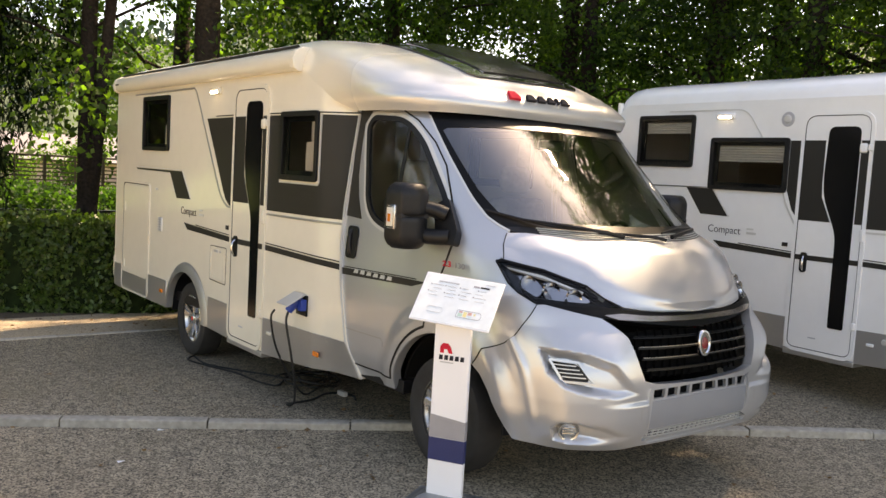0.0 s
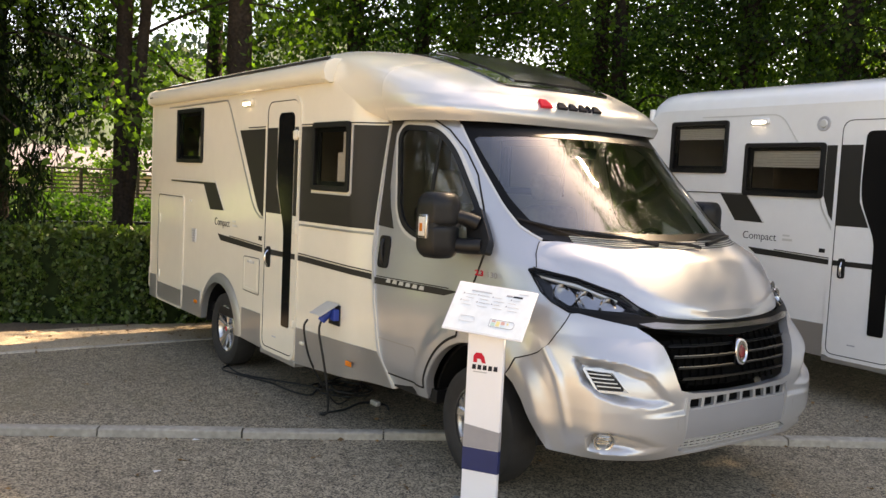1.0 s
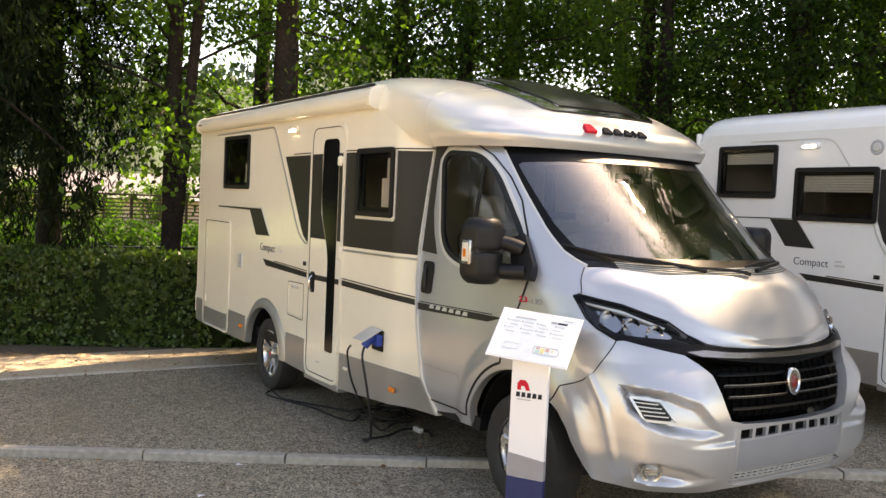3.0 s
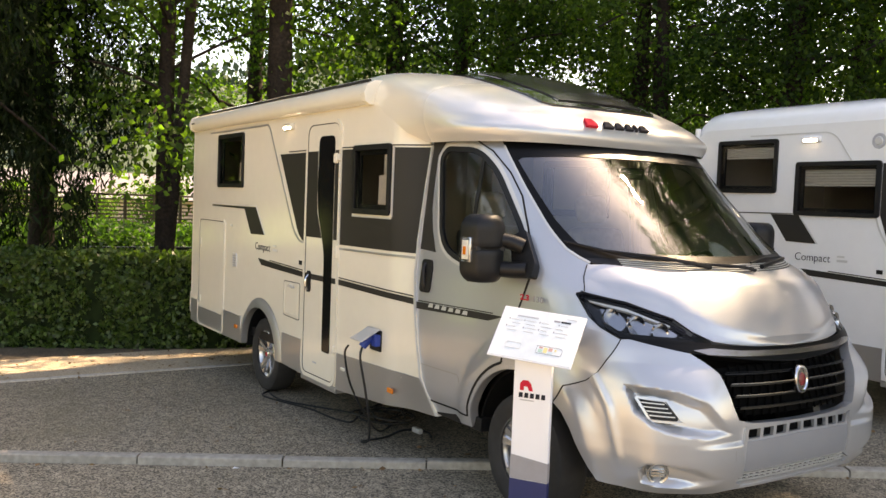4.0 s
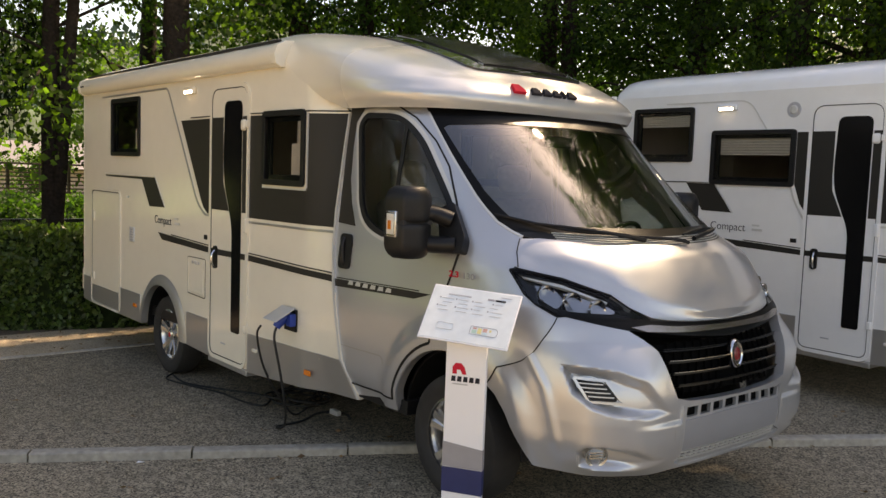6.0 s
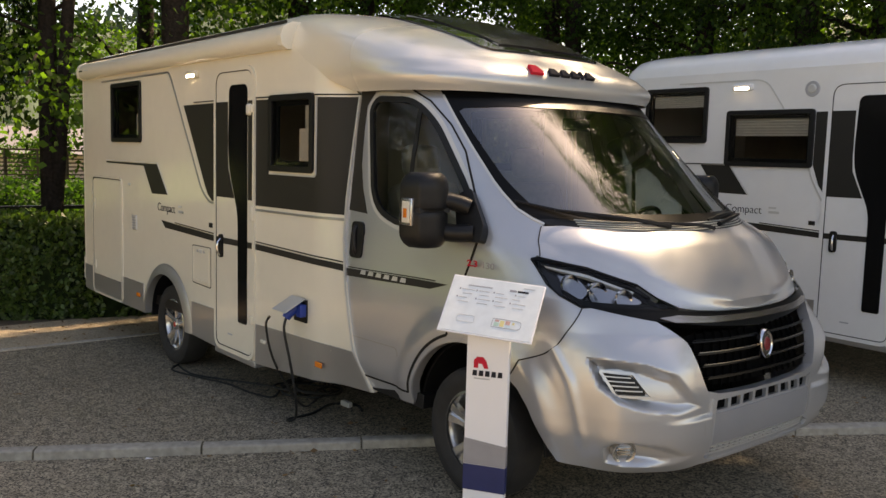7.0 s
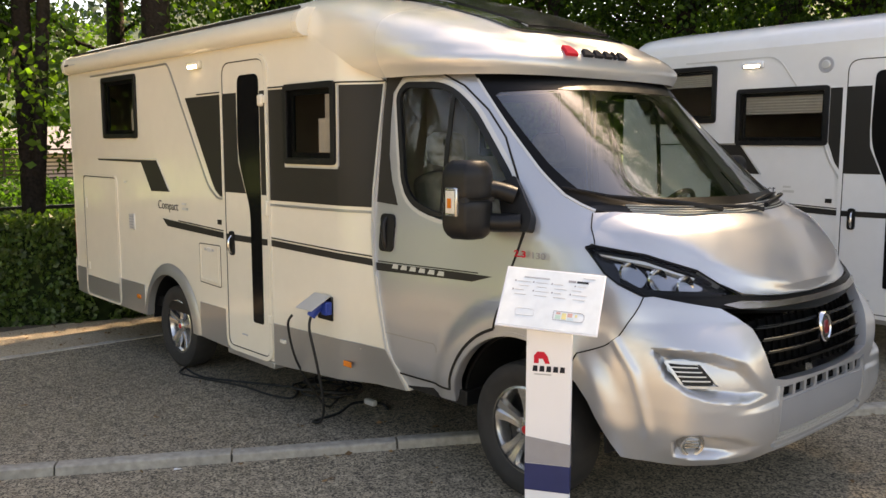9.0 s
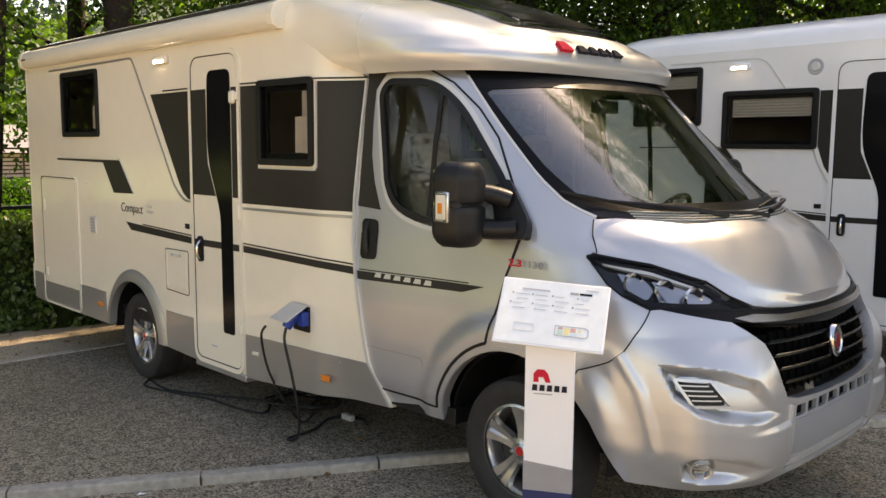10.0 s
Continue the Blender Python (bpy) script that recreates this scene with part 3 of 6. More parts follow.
    edge_a, edge_z = [0, 10, 18] + [q[0] for q in HOOD_LIGHT_EDGE], [1.028, 1.033, 1.044] + [q[1] for q in HOOD_LIGHT_EDGE]

    def domed(a, z):
        """The bonnet rises in a rounded step from its edge along the lights."""
        t = max(0.0, min(1.0, (z - float(np.interp(a, edge_a, edge_z)) - .004) / (.02 + .075 * min(1, a / 30))))
        back = max(0.0, min(1.0, (1.40 - z) / .10))
        side = max(0.0, min(1.0, (58 - a) / 14))
        return .006 + .030 * t * t * (3 - 2 * t) * back * side

    patch("hood", CAB, hood, SILVER, home, lift=domed, deep=0.04, sides=B, label="silver bonnet bright with sky", da=3, dz=0.02)
    strip("hood_seam", CAB, finer_az([(65, 1.263), (60, 1.33), (54, 1.392)]), 0.006, LINE, home, sides=B, lift=0.0075)
    # cowl and wipers
    cowl = [(0, 1.362), (20, 1.372), (36, 1.387), (46, 1.397), (52, 1.405), (53, 1.425), (46, 1.43), (30, 1.425), (0, 1.41)]
    patch("cowl", CAB, cowl, BLACK, home, lift=0.003, deep=0.03, sides=B, label="black ribbed plastic scuttle")
    for k in range(5):
        zo = 1.3655 + k * 0.010
        strip("cowl_rib", CAB, finer_az([(0, zo), (20, zo + .008), (40, zo + .02)]), 0.005, DASH, home, sides=B, lift=0.008, deep=0.008)
    for a0, z0, a1, z1, sd in ((34, 1.40, 57, 1.50, -1), (14, 1.395, 30, 1.43, 1)):
        def on(a, z, up, q=sd):
            p = CAB.at(a, z) + CAB.normal(a, z) * up
            return (p.x, q * p.y, p.z)
        arm_a = [on(2 if sd < 0 else 40, 1.385, 0.03), on(a0 * .6, 1.415, 0.045), on((a0 + a1) / 2, (z0 + z1) / 2 + .01, 0.04)]
        w = tube("wiper", [on(8, 1.385, 0.02, -1 if sd < 0 else 1), on(22, 1.405, 0.045), on((a0 + a1) / 2, (z0 + z1) / 2, 0.035)], [0.014, 0.010, 0.007], BLACK, home, "black windscreen wiper arm", sides=6)
        tube("blade", [on(a0 * .35, z0 + .012, 0.018), on(a0, z0 + .03, 0.022), on(a1, z1, 0.018)], [0.006, 0.010, 0.005], BLACK, w, sides=6)
    tube("wiper", [(0.60, .10, 1.385), (.58, -.02, 1.405), (.50, -.36, 1.42)], [0.012, 0.010, 0.007], BLACK, home, "black windscreen wiper arm", sides=6)
    # windscreen with its black border, deepened at the top as shade under the cap
    scr = [(0, 1.405), (30, 1.42), (46, 1.425), (52, 1.42), (56, 1.45), (58, 1.49), (60, 1.62), (62, 1.82), (64.5, 2.035), (65, 2.10), (60, 2.12), (0, 2.12)]
    inner = [(0, 1.45), (30, 1.46), (44, 1.47), (51.5, 1.50), (55, 1.62), (57.5, 1.82), (59.5, 1.955), (56, 1.972), (30, 1.99), (0, 1.995)]
    ws = patch("windscreen", CAB, scr, WINDSCREEN, home, lift=-0.002, deep=0, sides=B, label="raked windscreen reflecting sky and trees")
    ws.visible_shadow = False
    ring = scr + inner[::-1]
    patch("black_border", CAB, ring, GRILLE, ws, lift=0.001, deep=0.004, sides=B)
    for s in B:
        strip("screen_trim", CAB, finer_az([(52, 1.405), (55, 1.43), (58, 1.47), (60, 1.60), (62, 1.80), (64.5, 2.04)]), 0.012, PALE, ws, sides=(s,), lift=0.004)
    # bumper
    arch_front = [(.548, .352), (.515, .41), (.475, .50), (.425, .585), (.36, .66), (.291, .699)]
    bump = ([(0, .372), (10, .370), (17, .365), (26, .352), (34, .349), (47, .346), (60, .345), (68, .346)] + sided(CAB, arch_front) + seam
            + [(55, 1.060), (34, 1.008), (30, .97), (25.5, .915), (18, .70), (13, .68), (0, .668), (0, .655), (14.5, .650), (13.5, .604), (0, .612), (0, .442), (14.5, .437), (18, .41), (17, .387), (0, .390)])
    recess = [(60, .845), (50, .838), (41, .822), (31, .775), (26, .71), (21, .642), (30, .634), (42, .650), (50, .678), (57, .735)]
    fogr = [(55, .405), (46, .392), (36, .395), (24, .425), (23, .437), (34, .487), (46, .507), (52, .50), (55.5, .47)]

    def soft(t):
        t = max(0.0, min(1.0, t))
        return t * t * (3 - 2 * t)

    def within(poly, a, z):
        """Distance to an outline, above nought inside it."""
        k, inside, near = len(poly), False, 9.0
        px, pz = a * .0165, z
        for j in range(k):
            ax, az, bx, bz = poly[j - 1][0] * .0165, poly[j - 1][1], poly[j][0] * .0165, poly[j][1]
            if (az > pz) != (bz > pz) and px < (bx - ax) * (pz - az) / (bz - az) + ax:
                inside = not inside
            t = max(0.0, min(1.0, ((px - ax) * (bx - ax) + (pz - az) * (bz - az)) / ((bx - ax) ** 2 + (bz - az) ** 2)))
            near = min(near, math.hypot(px - ax - t * (bx - ax), pz - az - t * (bz - az)))
        return near if inside else -near

    def shoulder(a, z):
        """The corner of the bumper stands out, more so below the upper edge."""
        return .046 * soft((a - 13) / 20) * soft((66 - a) / 18) * soft((1.0 - z) / .22) * soft((z - .30) / .14)

    def pressed(a, z):
        """The skin of the bumper: shoulder, hollow intakes, chin ledge and the crease before the wheel."""
        up = .002 + shoulder(a, z)
        d = within(recess, a, z)
        up -= (.012 + .062 * soft((a - 22) / 22)) * soft((d + .012) / .042)
        d = within(fogr, a, z)
        up -= (.006 + .05 * soft((a - 25) / 20)) * soft((d + .008) / .036)
        up += .012 * soft((.605 - z) / .03) * soft((a - 14.6) / 1.2) * soft((40 - a) / 22)
        ridge = float(np.interp(z, [.50, .74, .97], [64, 68, 76]))
        up += .009 * math.exp(-((a - ridge) * .0165 / .030) ** 2) * soft((z - .42) / .1)
        return up

    slots = [(0, .612), (13.5, .604), (14.5, .650), (0, .655)]
    low = [(0, .390), (17, .387), (18, .41), (14.5, .437), (0, .442)]
    bp = patch("front_bumper", CAB, bump, SILVER, home, lift=pressed, deep=0.05, sides=B, label="silver front bumper with air intakes", da=0.8, dz=.0075)
    for s in B:
        g = patch("side_vent", CAB, round_poly([(56, .792), (45, .785), (39.5, .70), (51, .705)], [1.5, 1.2, 1.5, 1.2]), BLACK, bp, lift=lambda a, z: shoulder(a, z) - .052, deep=0.016, sides=(s,), label="black slatted side vent", da=2)
        for k in range(4):
            zz = .718 + k * .019
            strip("slat", CAB, finer_az([(41.5 + k * 1.3, zz), (51.5 + k * 1.2, zz + .003)]), 0.005, PALE, g, sides=(s,), lift=0.002, deep=0.012)
        strip("vent_surround", CAB, finer_az([(56.5, .80), (44.5, .793), (38.2, .692), (51.3, .697), (56.5, .80)]), 0.012, SILVER, g, sides=(s,), lift=0.003, deep=0.03)
        c = CAB.at(48.5, .450)
        n = CAB.normal(48.5, .450)
        turn = Vector((n.x + .25, s * n.y, n.z)).to_track_quat("-Y", "Z").to_matrix().to_4x4()
        spot = Matrix.Translation((c.x - n.x * .018, s * (c.y - n.y * .018), c.z)) @ turn
        fl = mesh_part("fog_lamp", *lathe_y([(0.0, .0), (.03, .002), (.040, .012), (.044, .026), (.052, .030), (.056, .018), (.058, -.03)], 28), ALLOY, bp, "round fog lamp in silver ring")
        fl.matrix_local = spot
        v, f = lathe_y([(0, .022), (.02, .021), (.038, .016), (.042, .0)], 24)
        mesh_part("lens", v, f, LENS, fl, "clear round lens")
        for k in range(3):
            boxes("lens_rib", [(-.03, .03, -.020, -.012, -.018 + k * .015, -.012 + k * .015)], CHROME, fl, bevel=0)
    strip("lower_lip", CAB, finer_az([(0, .366), (17, .359), (26, .348)]), 0.016, SILVER, bp, sides=B, lift=0.006, deep=0.02)
    patch("plate_panel", CAB, [(0, .452), (15, .447), (14.5, .592), (0, .60)], PRIMER, bp, lift=0.008, deep=0.01, sides=B, label="plain grey panel for the number plate")
    for s in B:
        strip("plate_edge", CAB, finer_az([(15.9, .45), (15.2, .60), (15.0, .66)]), 0.022, SILVER, bp, sides=(s,), lift=0.014, deep=0.014)
    # black sheet paints the shade inside the slots
    patch("slot_back", CAB, slots, VOID, bp, lift=-0.016, deep=0, sides=B)
    for yy in (0.0, 0.115, 0.215, 0.31):
        for s in ((-1,) if yy == 0 else B):
            aa = CAB.by_y(yy, .63)
            strip("slot_bar", CAB, [(aa, .603), (aa, .632), (aa, .658)], 0.022, SILVER, bp, sides=(s,), lift=0.002, deep=0.03)
    # black sheet paints the shade inside the low intake
    patch("low_back", CAB, low, VOID, bp, lift=-0.014, deep=0, sides=B)
    for k in range(3):
        zz = .398 + k * .017
        strip("low_bar", CAB, finer_az([(0, zz), (17, zz - .003)]), 0.005, PALE, bp, sides=B, lift=0.003, deep=0.01)
    for yy in np.arange(0.02, 0.42, 0.042):
        aa = CAB.by_y(float(yy), .37)
        for s in B:
            strip("low_post", CAB, [(aa, .390), (aa, .415), (aa, .438)], 0.005, PALE, bp, sides=(s,), lift=-0.002, deep=0.01)
    for s in B:
        sq = round_poly([(19, .51), (22, .51), (22, .56), (19, .56)], 0.6)
        strip("tow_cover", CAB, sq + [sq[0]], 0.003, SKIRT, bp, sides=(s,), lift=0.024, deep=0.004)
    # grille
    bez = [(0, .672), (13, .684), (18, .705), (25.5, .918), (30, .972), (34, 1.01), (55, 1.061), (40, 1.055), (25, 1.047), (18, 1.040), (0, 1.024)]
    inside = [(0, .70), (11, .71), (15.3, .735), (22.3, .915), (24.3, .950), (14, .958), (0, .952)]
    gr = patch("grille", CAB, bez, GRILLE, home, holes=[inside], lift=0.004, deep=0.06, sides=B, label="gloss black grille with mesh and bars", da=3, dz=0.02)
    # black sheet paints the shade behind the grille
    patch("grille_back", CAB, inside, VOID, gr, lift=-0.06, deep=0, sides=B)
    patch("top_strip", CAB, [(0, .985), (16, .99), (28, 1.0), (33, 1.02), (26, 1.028), (16, 1.015), (0, 1.008)], DARKCHROME, gr, lift=0.012, deep=0.012, sides=B, label="satin strip above the grille")
    for k in range(4):
        zz = .745 + k * .055
        edge = 15.2 + (zz - .71) * 36
        strip("grille_bar", CAB, finer_az([(0, zz), (edge * .6, zz + .003), (min(edge, 23.6), zz + .006)]), 0.007 if k % 2 else 0.009, GRILLE, gr, sides=B, lift=-0.012, deep=0.04)
        strip("bar_edge", CAB, finer_az([(0, zz + .008), (edge * .6, zz + .011), (min(edge, 23.6), zz + .014)]), 0.003, SATIN if k in (1, 2) else GRILLE, gr, sides=B, lift=-0.004, deep=0.01)
    for i, yy in enumerate(np.arange(0.06, 0.56, 0.062)):
        for zlo, zhi in ((.70, .745), (.745, .80), (.80, .855), (.855, .91), (.91, .962)):
            shift = 0.031 if int(zlo * 1000) in (745, 855) else 0.0
            y2 = float(yy) + shift
            aa = CAB.by_y(y2, (zlo + zhi) / 2)
            if aa > 14.2 + ((zlo + zhi) / 2 - .70) * 36:
                continue
            for side in B:
              strip("mesh_bar", CAB, [(aa, zlo), (aa, (zlo + zhi) / 2), (aa, zhi)], 0.004, VOID, gr, sides=(side,), lift=-0.045, deep=0.012)
    em = mesh_part("round_emblem", *lathe_y([(0, .004), (.045, .004), (.052, .010), (.060, .010), (.064, 0), (.064, -.02)], 32), CHROME, gr, "chrome ringed emblem with a plain red centre")
    em.matrix_local = Matrix.Translation((.985, 0, .865)) @ pose(0, 0, 0, -6, 0, 90) @ Matrix.Diagonal((0.82, 1, 1.15, 1))
    v, f = lathe_y([(0, .006), (.044, .006), (.046, .003)], 28)
    mesh_part("emblem_field", v, f, SATIN, em)
    v, f = lathe_y([(0, .012), (.026, .011), (.030, .006)], 28)
    mesh_part("emblem_centre", v, f, EMBLEMRED, em)
    # headlights: dark bowl, reflectors, strip and clear lens
    for s in B:
        hl = patch("headlight", CAB, LIGHT, LAMPBOWL, home, lift=-0.055, deep=-0.055, sides=(s,), label="clear headlight with chrome reflectors")
        patch("lens", CAB, LIGHT, LENS, hl, lift=0.004, deep=0, sides=(s,)).visible_shadow = False
        for name, poly, mat, up in (
                ("reflector", [(52, 1.178), (44, 1.155), (38, 1.135), (34.0, 1.10), (41, 1.072), (50, 1.08)], LAMPCHROME, -.03),
                ("reflector", [(62, 1.20), (54, 1.19), (52.5, 1.14), (57, 1.10), (62, 1.13)], LAMPCHROME, -.03),
                ("light_guide", [(66, 1.24), (50, 1.205), (36, 1.135), (37, 1.13), (50, 1.19), (65.5, 1.225)], PALE, -.015),
                ("inner_bezel", [(64, 1.12), (58, 1.075), (34, 1.063), (29, 1.07), (34, 1.085), (57, 1.095), (63, 1.14)], GRILLE, -.02),
                ("upper_bezel", [(67, 1.243), (49, 1.218), (34.5, 1.15), (31, 1.105), (33, 1.11), (37, 1.15), (50, 1.207), (66, 1.232)], GRILLE, -.010)):
            patch(name, CAB, round_poly(poly, 1.2, 3), mat, hl, lift=up, deep=0.02, sides=(s,), da=2, dz=0.015)
        for a, z, r in ((41.5, 1.108, .044), (59, 1.165, .040), (50, 1.135, .046)):
            c, n = CAB.at(a, z), CAB.normal(a, z)
            turn = (Vector((1, 0, 0)) * .8 + Vector((n.x, s * n.y, 0)) * .4).normalized().to_track_quat("-Y", "Z").to_matrix().to_4x4()
            bowl = mesh_part("bowl", *lathe_y([(0, -.03), (r * .35, -.025), (r * .7, -.01), (r, .012), (r * 1.08, .014), (r * 1.1, 0)], 20), CHROME, hl)
            bowl.matrix_local = Matrix.Translation((c.x - n.x * .022, s * (c.y - n.y * .022), c.z - n.z * .022)) @ turn
        strip("rim_line", CAB, finer_az(LIGHT[:6]), 0.014, GRILLE, hl, sides=(s,), lift=0.005)
        strip("low_rim", CAB, finer_az(LIGHT[5:] + LIGHT[:1]), 0.008, GRILLE, hl, sides=(s,), lift=0.005)
    # wing mirrors: foot, two arms, two-part housing and a lit marker
    for s in B:
        foot = round_poly([(-.19, 1.50), (-.10, 1.30), (.045, 1.295), (.04, 1.36), (-.12, 1.545)], [.02, .03, .02, .03, .02])
        m = patch("wing_mirror", CAB, sided(CAB, foot + [foot[0]])[:-1], BLACK, home, lift=0.05, deep=0.06, sides=(s,), label="large black two-part wing mirror")
        tube("upper_arm", [(-.08, s * .985, 1.465), (-.13, s * 1.04, 1.49), (-.17, s * 1.10, 1.50)], [.045, .042, .045], BLACK, m)
        tube("lower_arm", [(-.02, s * 1.0, 1.345), (-.10, s * 1.06, 1.34), (-.16, s * 1.10, 1.345)], [.046, .044, .046], BLACK, m)
        rows = 11
        for nm, z0, z1 in (("upper_housing", 1.455, 1.635), ("lower_housing", 1.265, 1.448)):
            hv, hf = [], []
            for i in range(rows):
                t = i / (rows - 1)
                z = z0 + (z1 - z0) * t
                far = t if nm == "upper_housing" else 1 - t
                k = 1 - .30 * max(0.0, far - .6) ** 2 / .16 - (.06 if i in (0, rows - 1) else 0)
                w, d = .115 * k, .075 * k
                loop = [(-d, -w * .96), (-d * .3, -w), (d * .8, -w * .82), (d * 1.25, -w * .35), (d * 1.3, w * .35), (d * .9, w * .82), (-d * .3, w), (-d, w * .96)]
                hv += [(-.20 + x, s * (1.165 + yy), z) for x, yy in loop]
            for i in range(rows - 1):
                for j in range(8):
                    q = (j + 1) % 8
                    hf.append((i * 8 + j, i * 8 + q, (i + 1) * 8 + q, (i + 1) * 8 + j))
            hf += [tuple(range(8)), tuple(8 * (rows - 1) + j for j in range(8))]
            mesh_part(nm, hv, hf, BLACK, m, smooth=32, bevel=0.012)
        boxes("mirror_core", [(-.255, -.13, min(s * 1.07, s * 1.26), max(s * 1.07, s * 1.26), 1.44, 1.465)], RUBBER, m, bevel=0.002)
        boxes("glass", [(-.283, -.276, min(s * 1.075, s * 1.255), max(s * 1.075, s * 1.255), 1.30, 1.60)], CHROME, m, "mirror glass", bevel=0)
        boxes("marker_frame", [(-.245, -.165, min(s * 1.262, s * 1.284), max(s * 1.262, s * 1.284), 1.375, 1.51)], ALLOY, m, bevel=0.006)
        boxes("marker_insert", [(-.235, -.175, min(s * 1.284, s * 1.288), max(s * 1.284, s * 1.288), 1.39, 1.495)], CREAM, m, bevel=0.002)
        boxes("amber_insert", [(-.220, -.195, min(s * 1.287, s * 1.292), max(s * 1.287, s * 1.292), 1.415, 1.46)], AMBER, m, bevel=0.001)
        boxes("marker_lamp", [(-.24, -.17, min(s * 1.284, s * 1.300), max(s * 1.284, s * 1.300), 1.38, 1.505)], LENS, m, "clear side marker lens", bevel=0.006)


def finer_az(pts, n=5):
    out = []
    for i in range(len(pts) - 1):
        (a, z), (b, w) = pts[i], pts[i + 1]
        out += [(a + (b - a) * j / n, z + (w - z) * j / n) for j in range(n)]
    return out + [pts[-1]]


def wheel(home, x, z, s, out):
    """One road wheel: tyre, five-spoke alloy rim, hub cap, dark drum behind."""
    R = 0.335
    tyre = mesh_part("wheel", *lathe_y([(.205, .06), (.215, .085), (.26, .105), (.30, .104), (.322, .092), (.333, .065), (R, .0), (.333, -.065), (.322, -.09), (.26, -.10), (.205, -.06)], 56), RUBBER, home, "black tyre on a bright alloy rim")
    tyre.matrix_local = pose(x, s * out, z, 0, 0, 0 if s < 0 else 180)
    v, f = lathe_y([(.205, .09), (.222, .084), (.222, .075), (.204, .07), (.19, .045), (.186, -.05)], 48)
    mesh_part("rim", v, f, ALLOY, tyre, "bright alloy rim")
    v, f = lathe_y([(0, -.0), (.18, -.005), (.186, -.05)], 36)
    mesh_part("drum", v, f, BLACK, tyre)
    for i in range(5):
        w0 = 2 * math.pi * i / 5 + .3
        sv, sf = [], []
        prof = [(.045, .040, .066), (.09, .036, .062), (.14, .044, .070), (.185, .060, .080), (.207, .070, .082)]
        for r, hw, o in prof:
            for q, oo in ((-1, -.028), (-.8, .0), (-.18, -.002), (0, -.012), (.18, -.002), (.8, .0), (1, -.028)):
                ang = w0 + q * hw / r if r > .05 else w0 + q * .62
                sv.append((r * math.cos(ang), -(o + oo), r * math.sin(ang)))
        for j in range(len(prof) - 1):
            for q in range(6):
                sf.append((j * 7 + q, j * 7 + q + 1, (j + 1) * 7 + q + 1, (j + 1) * 7 + q))
        mesh_part("spoke", sv, sf, ALLOY, tyre, smooth=30)
    v, f = lathe_y([(0, .080), (.025, .079), (.034, .072), (.052, .068), (.056, .03)], 28)
    mesh_part("hub_cap", v, f, ALLOY, tyre)
    v, f = lathe_y([(0, .083), (.020, .082), (.023, .076)], 20)
    mesh_part("hub_disc", v, f, REDLENS, tyre, "small dark red hub disc")
    for i in range(5):
        w0 = 2 * math.pi * (i + .5) / 5 + .3
        v, f = lathe_y([(0, .072), (.009, .071), (.011, .05)], 8)
        b = mesh_part("wheel_bolt", v, f, CHROME, tyre)
        b.location = (.058 * math.cos(w0), 0, .058 * math.sin(w0))
    return tyre


def side_window(home, x0, z0, x1, z1, side=-1, blind=0.0, curtain=()):
    """A hinged acrylic camper window: frame, pane, pleated blind pulled part of the way."""
    y = 1.06
    out = rect(x0, z0, x1, z1, 0.035)
    inn = rect(x0 + .038, z0 + .038, x1 - .038, z1 - .038, 0.012)
    w = plate("camper_window", out, BLACK, home, side * (y + .018), side * (y - .03), holes=[inn], label="black framed tinted acrylic window", bevel=0.004)
    yp = side * (y + .006)
    p = mesh_part("pane", [(x0 + .03, yp, z0 + .03), (x1 - .03, yp, z0 + .03), (x1 - .03, yp, z1 - .03), (x0 + .03, yp, z1 - .03)], [(0, 1, 2, 3) if side < 0 else (3, 2, 1, 0)], ACRYLIC, w, "smoked acrylic pane", smooth=0)
    p.visible_shadow = False
    inner2 = rect(x0 + .07, z0 + .07, x1 - .07, z1 - .07, .01)
    plate("inner_frame", rect(x0 + .036, z0 + .036, x1 - .036, z1 - .036), BLACK, w, side * (y - .02), side * (y - .035), holes=[inner2])
    for k in (0.3, 0.7):
        boxes("stay", [(x0 + (x1 - x0) * k - .02, x0 + (x1 - x0) * k + .02, min(side * (y + .012), side * (y + .02)), max(side * (y + .012), side * (y + .02)), z0 + .012, z0 + .022)], CHARCOAL, w, bevel=0.001)
    if blind:
        zb = z1 - (z1 - z0) * blind
        v, f = [], []
        n = 14
        for i in range(n + 1):
            z = zb + (z1 - .05 - zb) * i / n
            yy = side * (y - .040 - .006 * (i % 2))
            v += [(x0 + .05, yy, z), (x1 - .05, yy, z)]
            if i:
                f.append((2 * i - 2, 2 * i - 1, 2 * i + 1, 2 * i))
        mesh_part("pleated_blind", v, f, CREAM, w, "cream pleated blind", smooth=0)
    for cx0, cx1, cz0, cz1 in curtain:
        v, f = [], []
        for i in range(17):
            x = cx0 + (cx1 - cx0) * i / 16
            pinch = .6 + .4 * abs(i / 8 - 1)
            v += [(x, side * (y - .012 - .006 * math.cos(i * 1.6)), cz0), (cx0 + (x - cx0) * 1.0, side * (y - .012 - .006 * math.cos(i * 1.6)), cz1)]
            if i:
                f.append((2 * i - 2, 2 * i - 1, 2 * i + 1, 2 * i))
        mesh_part("curtain", v, f, CREAM, w, "pale gathered curtain")
    return w


